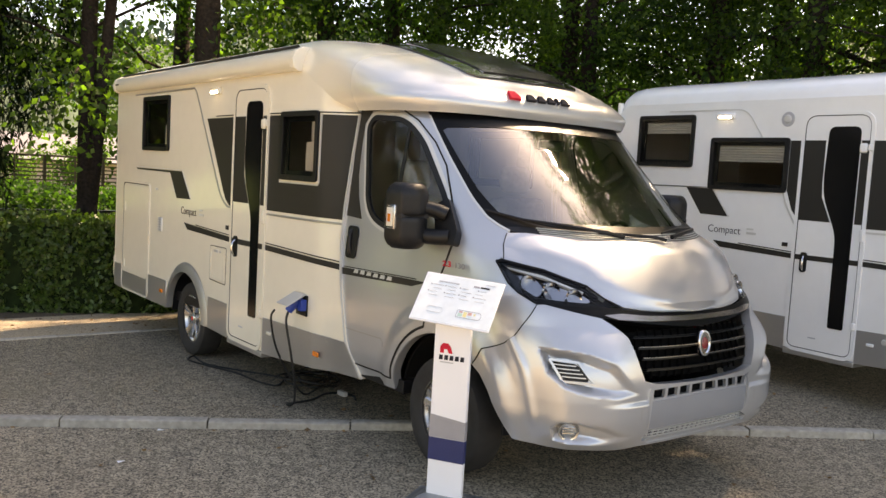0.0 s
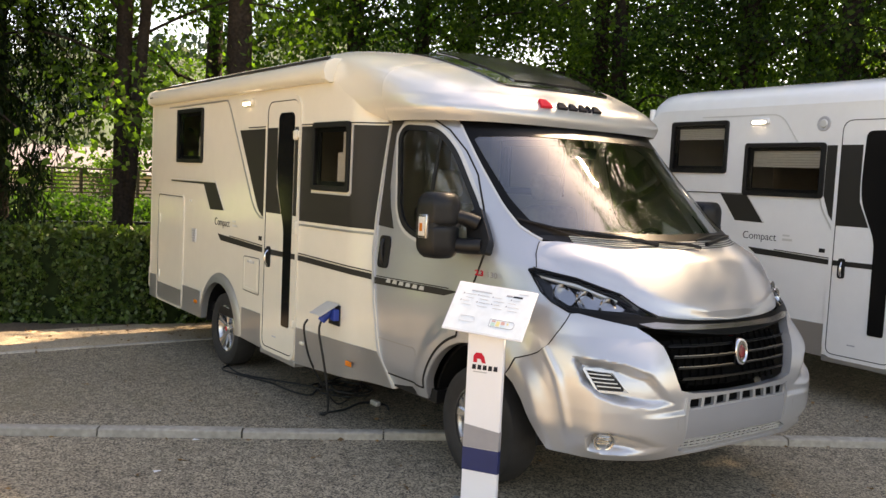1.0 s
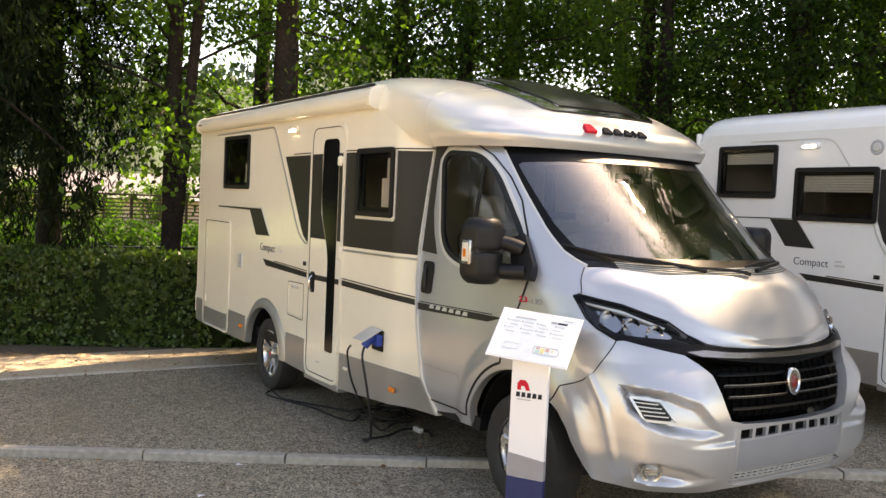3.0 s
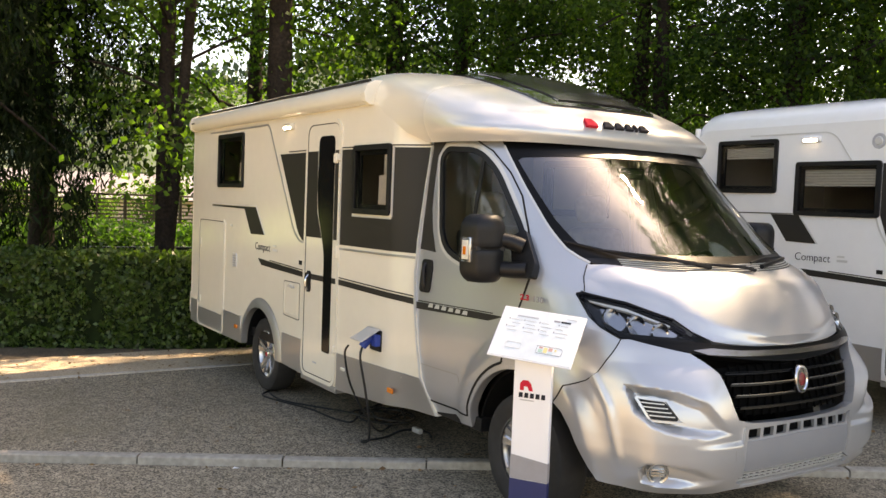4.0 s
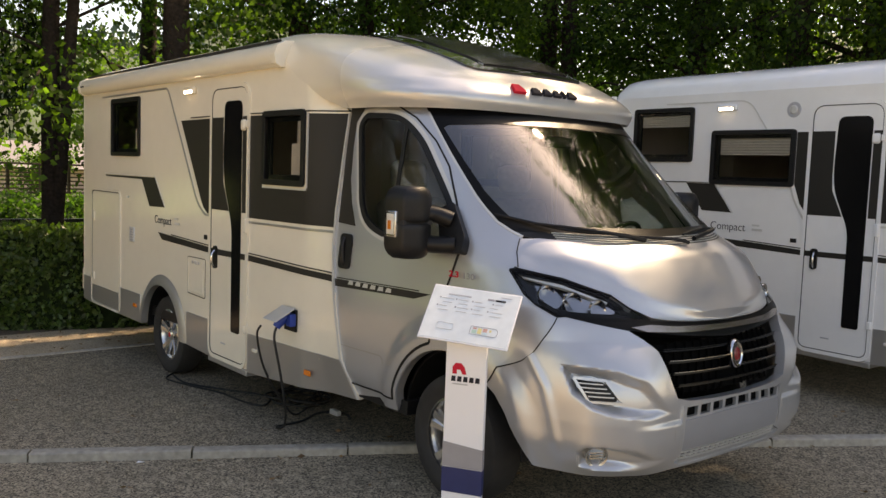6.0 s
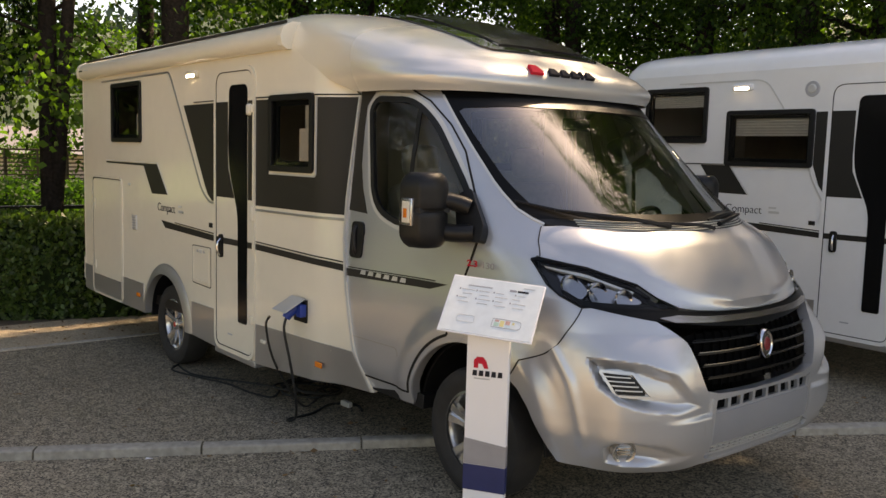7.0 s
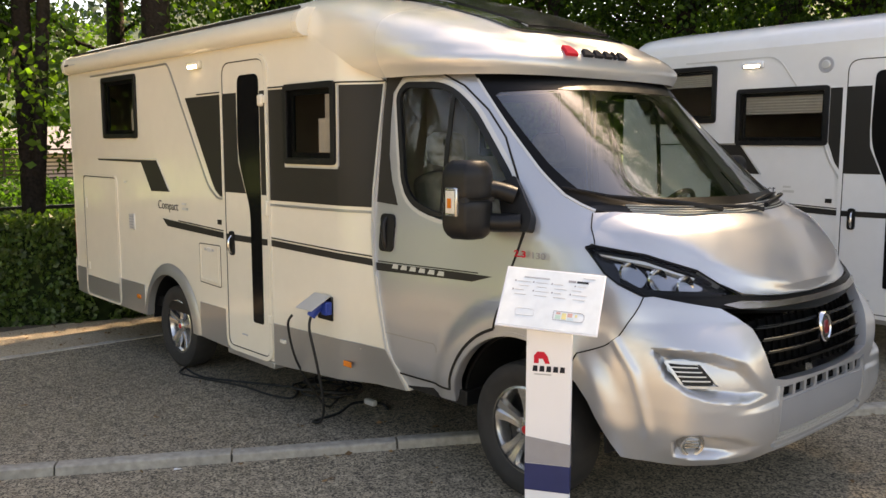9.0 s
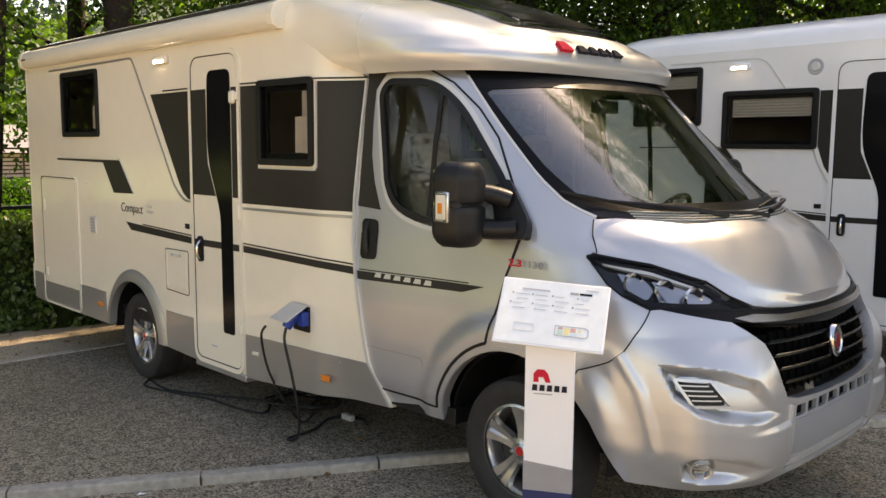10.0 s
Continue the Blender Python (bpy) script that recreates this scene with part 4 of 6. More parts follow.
def body(home, rear, axle, windows, film, notch, stripe0, text0, round_top, locker, awning):
    """The living part: walls, roof, skirts, door, windows, film, lamps and hatches."""
    y = 1.06
    door = round_poly([(-2.81, .27), (-2.205, .27), (-2.205, 2.275), (-2.81, 2.275)], [.09, .09, .12, .12], 7)
    front = [(-.86, .345), (-.99, .569), (-1.092, 1.01), (-1.138, 1.214), (-1.148, 1.45), (-1.122, 2.05), (-1.24, 2.12), (-1.75, 2.41)]
    well = arc(axle + .04, .26, .43, 175, 3, 18)
    top = [(rear + .005, 2.41)] if not round_top else arc(rear + .2, 2.21, .2, 95, 180, 8)
    outer = [(rear, .31), (axle - .47, .30)] + well + [(-2.85, .27), (-2.2, .265)] + front + top
    holes = [door] + [frame_of(rect(*w[:4], 0.035), 0.012) for w in windows]
    for s in (-1, 1):
        hl = holes if s < 0 else ([frame_of(rect(-4.6, 1.75, -3.9, 2.2, .035), .01), frame_of(rect(-2.4, 1.6, -1.5, 2.1, .035), .01)] if rear < -5.5 else [])
        plate("side_wall", outer, WHITE, home, s * y, s * (y - .035), holes=hl, label="white side wall panel")
        plate("inner_lining", frame_of(outer, 0.02), INTERIOR, home, s * (y - .045), s * (y - .05), holes=hl)
    if rear < -5.5:
        side_window(home, -4.6, 1.75, -3.9, 2.2, 1)
        side_window(home, -2.4, 1.6, -1.5, 2.1, 1)
    # roof: one section drawn from the rear to where the cab cap begins
    zs = [2.40, 2.45, 2.50, 2.53, 2.56, 2.585, 2.61, 2.64, 2.66]
    sec = [(CAP.prof(z)[1], z) for z in zs]
    sec = [(-w, z) for w, z in sec] + [(0, 2.67)] + [(w, z) for w, z in sec[::-1]]
    xs = [-1.7, -2.45, rear + .25, rear + .1, rear + .03, rear]
    drop = [0, 0, 0, .012, .05, .12] if round_top else [0, 0, 0, .0, .01, .03]
    v, f = [], []
    for x, d in zip(xs, drop):
        v += [(float(np.interp(z, [2.40, 2.50, 2.56, 2.61, 2.64, 2.66], [-1.73, -1.77, -1.82, -1.92, -2.06, -2.30])) if x == -1.7 else x, a * (1 - d * .2), z - d) for a, z in sec]
    k = len(sec)
    for i in range(len(xs) - 1):
        f += [(i * k + j, i * k + j + 1, (i + 1) * k + j + 1, (i + 1) * k + j) for j in range(k - 1)]
    f.append(tuple((len(xs) - 1) * k + j for j in range(k)))
    mesh_part("roof", v, f, WHITE, home, "white rounded roof")
    # rear wall and its corner lamps
    boxes("rear_wall", [(rear - .03, rear + .01, -1.03, 1.03, .30, 2.42)], WHITE, home, bevel=0.02)
    tube("corner_trim", [(rear + .005, -1.035, .30), (rear + .005, -1.035, 1.2), (rear + .005, -1.035, 2.44)], 0.03, WHITE, home, "rounded rear corner trim")
    tube("corner_trim", [(rear + .005, 1.035, .30), (rear + .005, 1.035, 1.2), (rear + .005, 1.035, 2.44)], 0.03, WHITE, home)
    boxes("rear_bumper", [(rear - .09, rear + .02, -1.06, 1.06, .34, .62)], WHITE, home, "white moulded rear bumper", bevel=0.04)
    for s in (-1, 1):
        boxes("tail_lamp", [(rear - .07, rear - .02, s * .99 - .06, s * .99 + .06, .62, 1.05)], REDLENS, home, "red tail lamp cluster", bevel=0.02)
    # floor pan and inside
    boxes("floor_pan", [(rear + .05, -.4, -.99, .99, .36, .44)], BLACK, home)
    boxes("chassis_rail", [(rear + .2, -.3, -.50, -.40, .22, .36), (rear + .2, -.3, .40, .50, .22, .36)], BLACK, home)
    boxes("inner_partition", [(-3.0, -2.95, -1.0, 1.0, .44, 2.4)], INTERIOR, home)
    boxes("inner_ceiling", [(rear + .05, -1.75, -1.0, 1.0, 2.36, 2.39)], CREAM, home)
    for s in (-1, 1):
        v, f = prism(arc(axle + .04, .26, .435, 180, 0, 18) + arc(axle + .04, .26, .45, 0, 180, 18), [], s * .60, s * 1.02)
        mesh_part("wheel_box", v, f, BLACK, home)
        v, f = prism(arc(axle + .04, .26, .44, 0, 180, 16), [], s * .60, s * .585)
        mesh_part("inner_wing", v, f, BLACK, home)
        # skirts in three lengths, with the flare round the wheel
        z1 = .53
        a0, a1 = axle - .47, axle + .55
        for pts in ([(rear + .004, .285), (rear + .16, .275), (a0, .275), (a0, z1), (rear + .004, z1)],
                    [(a1, .265), (-2.83, .25), (-2.83, z1), (a1, z1)],
                    [(-2.185, .25), (-.875, .342), (-.992, z1 + .035), (-2.185, z1)]):
            plate("skirt", pts, SKIRT, home, s * (y + .005), s * (y - .02), label="silver grey lower skirt", bevel=0.003)
        flare = arc(axle + .05, .25, .515, 176, 2, 24)
        inner = arc(axle + .04, .25, .425, 3, 175, 24)
        fv, ff = [], []
        for (ox, oz), (ix, iz) in zip(flare, inner[::-1]):
            fv += [(ox, s * (y + .004), oz), ((ox * .65 + ix * .35), s * (y + .022), oz * .65 + iz * .35), (ix, s * (y + .026), iz), (ix, s * (y - .03), iz), (ox, s * (y - .02), oz)]
        for i in range(len(flare) - 1):
            for j in range(4):
                ff.append((5 * i + j, 5 * i + j + 1, 5 * i + 5 + j + 1, 5 * i + 5 + j))
        mesh_part("arch_flare", fv, ff, SKIRT, home, "silver grey wheel arch flare", smooth=50)
        for xm in (axle - .62, -1.38):
            boxes("side_marker", [(xm, xm + .075, min(s * (y + .004), s * (y + .016)), max(s * (y + .004), s * (y + .016)), .40, .435)], AMBER, home, "amber side marker lamp", bevel=0.004)
    s, q = -1, -1
    # entrance door
    dw = round_poly([(-2.575, 2.165), (-2.59, 1.75), (-2.575, 1.58), (-2.44, 1.27), (-2.435, .50), (-2.30, .50), (-2.30, 2.165)], [.06, .1, .1, .08, .02, .02, .06], 6)
    leaf = frame_of(door, 0.012)
    d = plate("entrance_door", leaf, WHITE, home, -(y + .008), -(y - .03), holes=[frame_of(dw, .02)], label="white entrance door with a tall dark pane", bevel=0.004)
    band("door_surround", door, 0.03, WHITE, d, -(y + .014), -(y - .01), closed=True)
    band("door_gap", frame_of(door, .018), 0.007, LINE, d, -(y + .0105), -(y + .004), closed=True)
    plate("door_pane", dw, DOORPANE, d, -(y + .013), -(y + .002), label="tall gloss black window")
    plate("door_film", [(-2.795, 1.375), (-2.60, 1.375), (-2.60, 2.052), (-2.795, 2.052)], CHARCOAL, d, -(y + .0105), -(y + .003))
    plate("door_film", [(-2.29, 1.375), (-2.222, 1.375), (-2.222, 2.052), (-2.29, 2.052)], CHARCOAL, d, -(y + .0105), -(y + .003))
    plate("door_film", [(-2.60, 1.375), (-2.50, 1.375), (-2.592, 1.58), (-2.6, 1.7)], CHARCOAL, d, -(y + .0103), -(y + .003))
    plate("door_stripe", [(-2.795, 1.038), (-2.222, 1.043), (-2.222, 1.085), (-2.795, 1.082)], CHARCOAL, d, -(y + .0105), -(y + .003))
    esc = round_poly([(-2.735, .935), (-2.675, .935), (-2.675, 1.105), (-2.735, 1.105)], .028)
    h = plate("door_handle", esc, BLACK, d, -(y + .022), -(y + .002), label="black oval pull handle", bevel=0.004)
    tube("grip", [(-2.70, -(y + .02), 1.07), (-2.695, -(y + .045), 1.04), (-2.695, -(y + .045), .98), (-2.70, -(y + .02), .955)], .009, CHROME, h, "slim pale grip")
    for z0, z1 in ((.52, .58), (1.24, 1.34), (1.97, 2.02)):
        boxes("hinge", [(-2.225, -2.195, -(y + .03), -(y - .002), z0, z1)], WHITE, d, bevel=0.006)
    boxes("door_stop", [(-2.30, -2.235, -(y + .028), -(y - .002), 1.95, 2.03)], WHITE, d, bevel=0.015)
    boxes("door_mark", [(-2.60, -2.53, -(y + .011), -(y - .002), .385, .395)], GREYPRINT, d, bevel=0)
    boxes("step_edge", [(-2.83, -2.185, -(y + .006), -.70, .215, .262)], SKIRT, home, "grey step under the door", bevel=0.008)
    boxes("lock_plate", [(-2.93, -2.875, -(y + .006), -y + .002, 1.135, 1.17)], BLACK, home, bevel=0.002)
    # charcoal film, stripes and lines
    plate("charcoal_film", film[0], CHARCOAL, home, -(y + .003), -(y - .01), holes=[], label="charcoal film panel")
    plate("charcoal_film", film[1], CHARCOAL, home, -(y + .003), -(y - .01), holes=film[2])
    for pts, wd, mt in film[3]:
        band("panel_line", pts, wd, mt, home, -(y + .0045), -(y - .01))
    plate("notch_mark", notch, CHARCOAL, home, -(y + .003), -(y - .01))
    band("notch_edge", [(notch[0][0] + .01, notch[0][1] + .012), (notch[2][0], notch[2][1] + .012), (notch[3][0] + .015, notch[3][1])], 0.006, PALE, home, -(y + .005), -(y - .01))
    x0 = stripe0
    plate("side_stripe", [(x0, 1.12), (x0 + .085, 1.062), (-2.825, 1.038), (-2.825, 1.082), (x0 + .3, 1.108)], CHARCOAL, home, -(y + .003), -(y - .01))
    plate("side_stripe", [(-2.19, 1.043), (-1.108, 1.025), (-1.110, 1.064), (-2.19, 1.085)], CHARCOAL, home, -(y + .003), -(y - .01))
    band("stripe_line", [(x0 + .28, 1.118), (-2.825, 1.094)], 0.008, CHARCOAL, home, -(y + .003), -(y - .01))
    band("stripe_line", [(-2.19, 1.098), (-1.112, 1.077)], 0.008, CHARCOAL, home, -(y + .003), -(y - .01))
    band("front_edge_line", [(-.872, .345), (-1.0, .569), (-1.100, 1.01), (-1.145, 1.214), (-1.155, 1.45), (-1.130, 2.05)], 0.016, PALE, home, -(y + .006), -(y - .03), label="pale edge where the cab meets the body")
    letters("side_lettering", "Compact", 0.098, INK, home, pose(text0, -(y + .002), 1.195, 90, 0, 0), "thin dark grey lettering", thin=0.001)
    boxes("small_lettering", [(text0 + .43, text0 + .50, -(y + .003), -y, 1.245, 1.26), (text0 + .43, text0 + .53, -(y + .003), -y, 1.205, 1.225)], PALE, home, bevel=0)
    # windows
    for w in windows:
        side_window(home, *w[:4], -1, *w[4:])
    # lamp under the roof edge
    if awning:
        lx = -3.2
    else:
        lx = -3.62
    lm = boxes("porch_lamp", [(lx - .10, lx + .10, -(y + .03), -(y - .005), 2.245, 2.30)], WHITE, home, "white porch lamp switched on", bevel=0.012)
    boxes("diffuser", [(lx - .07, lx + .07, -(y + .034), -(y + .022), 2.250, 2.272)], LED, lm, "glowing warm strip", bevel=0.004)
    # hatches
    if locker:
        x0, x1, zt, zb = locker
        lk = round_poly([(x0, zb), (x1, zb), (x1, zt), (x0, zt)], .05)
        l = plate("locker_door", frame_of(lk, .012), WHITE, home, -(y + .006), -(y - .02), label="white outside locker door", bevel=0.003)
        band("locker_gap", lk, 0.008, LINE, l, -(y + .004), -(y - .01), closed=True)
        band("locker_surround", frame_of(lk, -.014), 0.018, WHITE, l, -(y + .009), -(y - .01), closed=True)
        plate("locker_foot", [(x0 + .016, zb + .016), (x1 - .016, zb + .016), (x1 - .016, zb + .17), (x0 + .016, zb + .17)], SKIRT, l, -(y + .009), -(y + .002), label="grey lower band")
        for z0, z1 in ((zt - .30, zt - .20), (zb + .22, zb + .30)):
            boxes("latch", [(x0 + .045, x0 + .085, -(y + .014), -(y + .002), z0, z1)], WHITE, l, bevel=0.004)
        v = boxes("side_vent", [(-4.53, -4.42, -(y + .010), -(y - .002), .985, 1.12)], PALE, home, "small pale grey vent", bevel=0.008)
        for k in range(5):
            boxes("slat", [(-4.515, -4.435, -(y + .013), -(y + .006), 1.0 + k * .023, 1.008 + k * .023)], GREYPRINT, v, bevel=0)
        boxes("small_catch", [(-4.62, -4.57, -(y + .008), -y, 1.375, 1.395)], PALE, home, bevel=0.002)
        hp = round_poly([(-3.235, .685), (-2.905, .675), (-2.905, .98), (-3.235, .975)], .02)
        hh = plate("service_hatch", frame_of(hp, .008), WHITE, home, -(y + .006), -(y - .02), label="white service hatch with lock", bevel=0.003)
        band("hatch_gap", hp, 0.006, LINE, hh, -(y + .002), -(y - .01), closed=True)
        band("hatch_frame", frame_of(hp, .03), 0.008, WHITE, hh, -(y + .010), -(y - .01), closed=True)
        boxes("hatch_lock", [(-3.10, -3.04, -(y + .011), -(y + .002), .925, .955)], PALE, hh, bevel=0.003)
        boxes("hatch_lock", [(-3.14, -3.115, -(y + .011), -(y + .002), .93, .95), (-3.025, -3.0, -(y + .011), -(y + .002), .93, .95)], GREYPRINT, hh, bevel=0.002)
    else:
        v, f = lathe_y([(0, .004), (.06, .006), (.065, 0)], 20)
        vent = mesh_part("round_vent", v, f, GREYPRINT, home, "round grey flue cover")
        vent.location = (-2.98, -y, 2.235)
        v, f = lathe_y([(0, .012), (.03, .012), (.04, .004)], 16)
        mesh_part("vent_cap", v, f, PALE, vent)
        v, f = lathe_y([(0, .012), (.022, .010), (.03, 0)], 14)
        c = mesh_part("filler_cap", v, f, PALE, home)
        c.location = (-1.95, -y, .47)
    boxes("skirt_catch", [(-2.09, -2.03, -(y + .02), -y, .415, .44)], WHITE, home, bevel=0.006)
    if awning:
        x0, x1 = rear + .07, -1.755
        prof = [(-1.0, 2.36), (-1.09, 2.355), (-1.125, 2.375), (-1.135, 2.43), (-1.115, 2.485), (-1.06, 2.515), (-.98, 2.52)]
        v, f = [], []
        for x in (x0, x1):
            v += [(x, a, z) for a, z in prof]
        k = len(prof)
        f += [(i, (i + 1) % k, k + (i + 1) % k, k + i) for i in range(k)]
        a = mesh_part("awning", v, f, WHITE, home, "white roll-up awning box along the roof edge", smooth=60)
        for xe, nm in ((x0, "end_cap"), (x1, "end_cap")):
            big = [(xe + dx, -1.06 + (b + 1.06) * 1.07, 2.435 + (z - 2.435) * 1.08) for dx in (-.025, .035) for b, z in prof]
            mesh_part(nm, big, f + [tuple(range(k)), tuple(range(k, 2 * k))], WHITE, a, smooth=25, bevel=0.004)
        # dark bar stands for the shadow line between awning and roof
        tube("awning_gasket", [(x0, -1.03, 2.532), (-1.85, -1.03, 2.536)], .012, CHARCOAL, home, smooth_path=False)
        boxes("awning_mark", [(x0 + .06, x0 + .16, -1.1375, -1.13, 2.42, 2.435)], CHARCOAL, a, bevel=0)
        boxes("awning_mark", [(x0 + .20, x0 + .34, -1.1375, -1.13, 2.424, 2.431)], GREYPRINT, a, bevel=0)


def cap(home):
    """The moulded cap over the cab with its big roof window."""
    B = (-1, 1)
    out = [(0, 2.065), (30, 2.065), (60, 2.065)] + [(CAP.by_x(x, z), z) for x, z in ((-.95, 2.07), (-1.12, 2.075), (-1.30, 2.14), (-1.56, 2.28), (-1.81, 2.41), (-1.84, 2.50), (-1.89, 2.56), (-1.99, 2.61), (-2.13, 2.64))] + [(88, 2.66), (60, 2.66), (0, 2.66)]

    def crown(a, z):
        """The cap is highest along its middle and hollow above the front lip."""
        t = max(0.0, 1 - a / 34)
        up = .038 * t * t * (3 - 2 * t) * max(0.0, min(1.0, (z - 2.27) / .10)) * max(0.0, min(1.0, (2.655 - z) / .06))
        lip = math.exp(-((z - 2.195) / .03) ** 2) * max(0.0, min(1.0, (a - 30) / 20)) * max(0.0, min(1.0, (86 - a) / 12))
        return .0025 + up - .012 * lip

    c = patch("cab_cap", CAP, out, CAPFADE, home, lift=crown, deep=0.003, sides=B, label="silver moulded roof cap over the cab", da=2, dz=0.014)
    boxes("cap_liner", [(-1.7, -.62, -.70, .70, 2.075, 2.085)], CREAM, home)
    pane = [(CAP.by_y(yy, z), z) for yy, z in ((0, 2.300), (.25, 2.302), (.44, 2.306), (.49, 2.325), (.53, 2.42), (.56, 2.52), (.56, 2.585), (.40, 2.625), (0, 2.64))]
    inner = [(CAP.by_y(yy, z), z) for yy, z in ((0, 2.325), (.25, 2.327), (.36, 2.33), (.40, 2.42), (.42, 2.52), (.42, 2.57), (.30, 2.60), (0, 2.615))]
    pane_o = patch("roof_window", CAP, pane, PIANO, home, lift=lambda a, z: crown(a, z) + .012, deep=0.03, sides=B, label="large dark panoramic roof window", da=3, dz=0.02)
    patch("tinted_glass", CAP, inner, DARKPANE, pane_o, lift=lambda a, z: crown(a, z) + .020, deep=0.012, sides=B, da=3, dz=0.02)
    for s in B:
        strip("glass_edge", CAP, inner[2:6], 0.006, PALE, pane_o, sides=(s,), lift=0.034, deep=0.008)
    # plain shapes in place of the maker's mark
    for y0, y1, mt in ((-.385, -.295, RED), (-.25, -.17, INK), (-.155, -.085, INK), (-.07, -.004, INK), (.012, .032, INK), (.05, .125, INK)):
        top = 2.214 if mt is RED else 2.203
        ring = [(CAP.by_y(a, z), z) for a, z in ((y0, 2.172), (y1, 2.172), (y1 - .02, top), (y0 + .02, top))]
        patch("cap_mark", CAP, ring, mt, home, lift=lambda a, z: crown(a, z) + .020, deep=0.02, sides=(-1 if y1 < 0 else 1,), da=1, dz=.012, label="plain mark in red" if mt is RED else "plain dark mark")


def cab_inside(home):
    """Dashboard, wheel, two seats and the far inner walls, seen through the glass."""
    v, f = [], []
    prof = [(.50, 1.345), (.30, 1.35), (.10, 1.33), (-.02, 1.27), (-.08, 1.15), (-.05, .75)]
    ys = [-.84, -.75, -.62, -.45, -.2, .2, .35, .45, .55, .65, .75, .84]
    for yv in ys:
        hump = .05 * max(0, 1 - ((yv - .47) / .2) ** 2)
        for i, (x, z) in enumerate(prof):
            z += hump if 0 < i < 4 else 0
            v.append((min(x, CAB.at(CAB.by_y(yv, z), z).x - .07), yv, z))
    k = len(prof)
    for i in range(len(ys) - 1):
        f += [(i * k + j, i * k + j + 1, (i + 1) * k + j + 1, (i + 1) * k + j) for j in range(k - 1)]
    mesh_part("dashboard", v, f, DASH, home, "grey moulded dashboard", smooth=60)
    boxes("dash_papers", [(.12, .32, -.35, .05, 1.362, 1.372), (.05, .2, -.62, -.42, 1.345, 1.36)], CREAM, home, "pale papers on the dashboard", bevel=0.003)
    ring = [(.17 * math.cos(t), .17 * math.sin(t), 0) for t in np.linspace(0, 2 * math.pi, 25)]
    sw = tube("steering_wheel", ring, .016, BLACK, home, "black steering wheel", smooth_path=False)
    sw.matrix_local = pose(-.16, .45, 1.30, 0, -55, 0)
    tube("column", [(0, 0, 0), (0, 0, -.25)], .03, BLACK, sw)
    boxes("spoke", [(-.165, .165, -.025, .025, -.012, .008), (-.03, .03, -.16, 0, -.012, .006)], DASH, sw, bevel=0.006)
    for yv in (-.47, .47):
        st = boxes("cab_seat", [(-.95, -.45, yv - .25, yv + .25, .72, .92)], SEATCLOTH, home, "beige upholstered cab seat", bevel=0.06)
        b = boxes("backrest", [(-.10, .10, -.24, .24, 0, .68)], SEATCLOTH, st, bevel=0.06)
        b.matrix_local = pose(-.95, yv, .88, 0, -14, 0)
        hr = boxes("headrest", [(-.06, .06, -.13, .13, 0, .2)], SEATCLOTH, st, bevel=0.05)
        hr.matrix_local = pose(-1.12, yv, 1.58, 0, -10, 0)
        boxes("seat_base", [(-.9, -.5, yv - .2, yv + .2, .44, .72)], BLACK, st)
    boxes("interior_mirror", [(-.30, -.27, -.11, .11, 1.88, 1.95)], BLACK, home, bevel=0.01)
    boxes("cupboard", [(-2.9, -2.5, .55, 1.0, .44, 2.3), (-2.9, -2.6, -1.0, -.3, .44, .95)], INTERIOR, home)
    boxes("cab_firewall", [(.20, .24, -.80, .80, .40, 1.25)], BLACK, home)
    for s in (-1, 1):
        v, f = prism([(.455 * math.cos(t), .34 + .455 * math.sin(t)) for t in np.linspace(math.pi, 0, 19)] + [(.47 * math.cos(t), .34 + .47 * math.sin(t)) for t in np.linspace(0, math.pi, 19)], [], s * .60, s * .95)
        mesh_part("wheel_housing", v, f, BLACK, home)
        v, f = prism([(.46 * math.cos(t), .34 + .46 * math.sin(t)) for t in np.linspace(0, math.pi, 19)] + [(-.46, .28), (.46, .28)], [], s * .60, s * .585)
        mesh_part("inner_wing", v, f, BLACK, home)
    boxes("under_tray", [(.3, .84, -.55, .55, .345, .365)], BLACK, home)


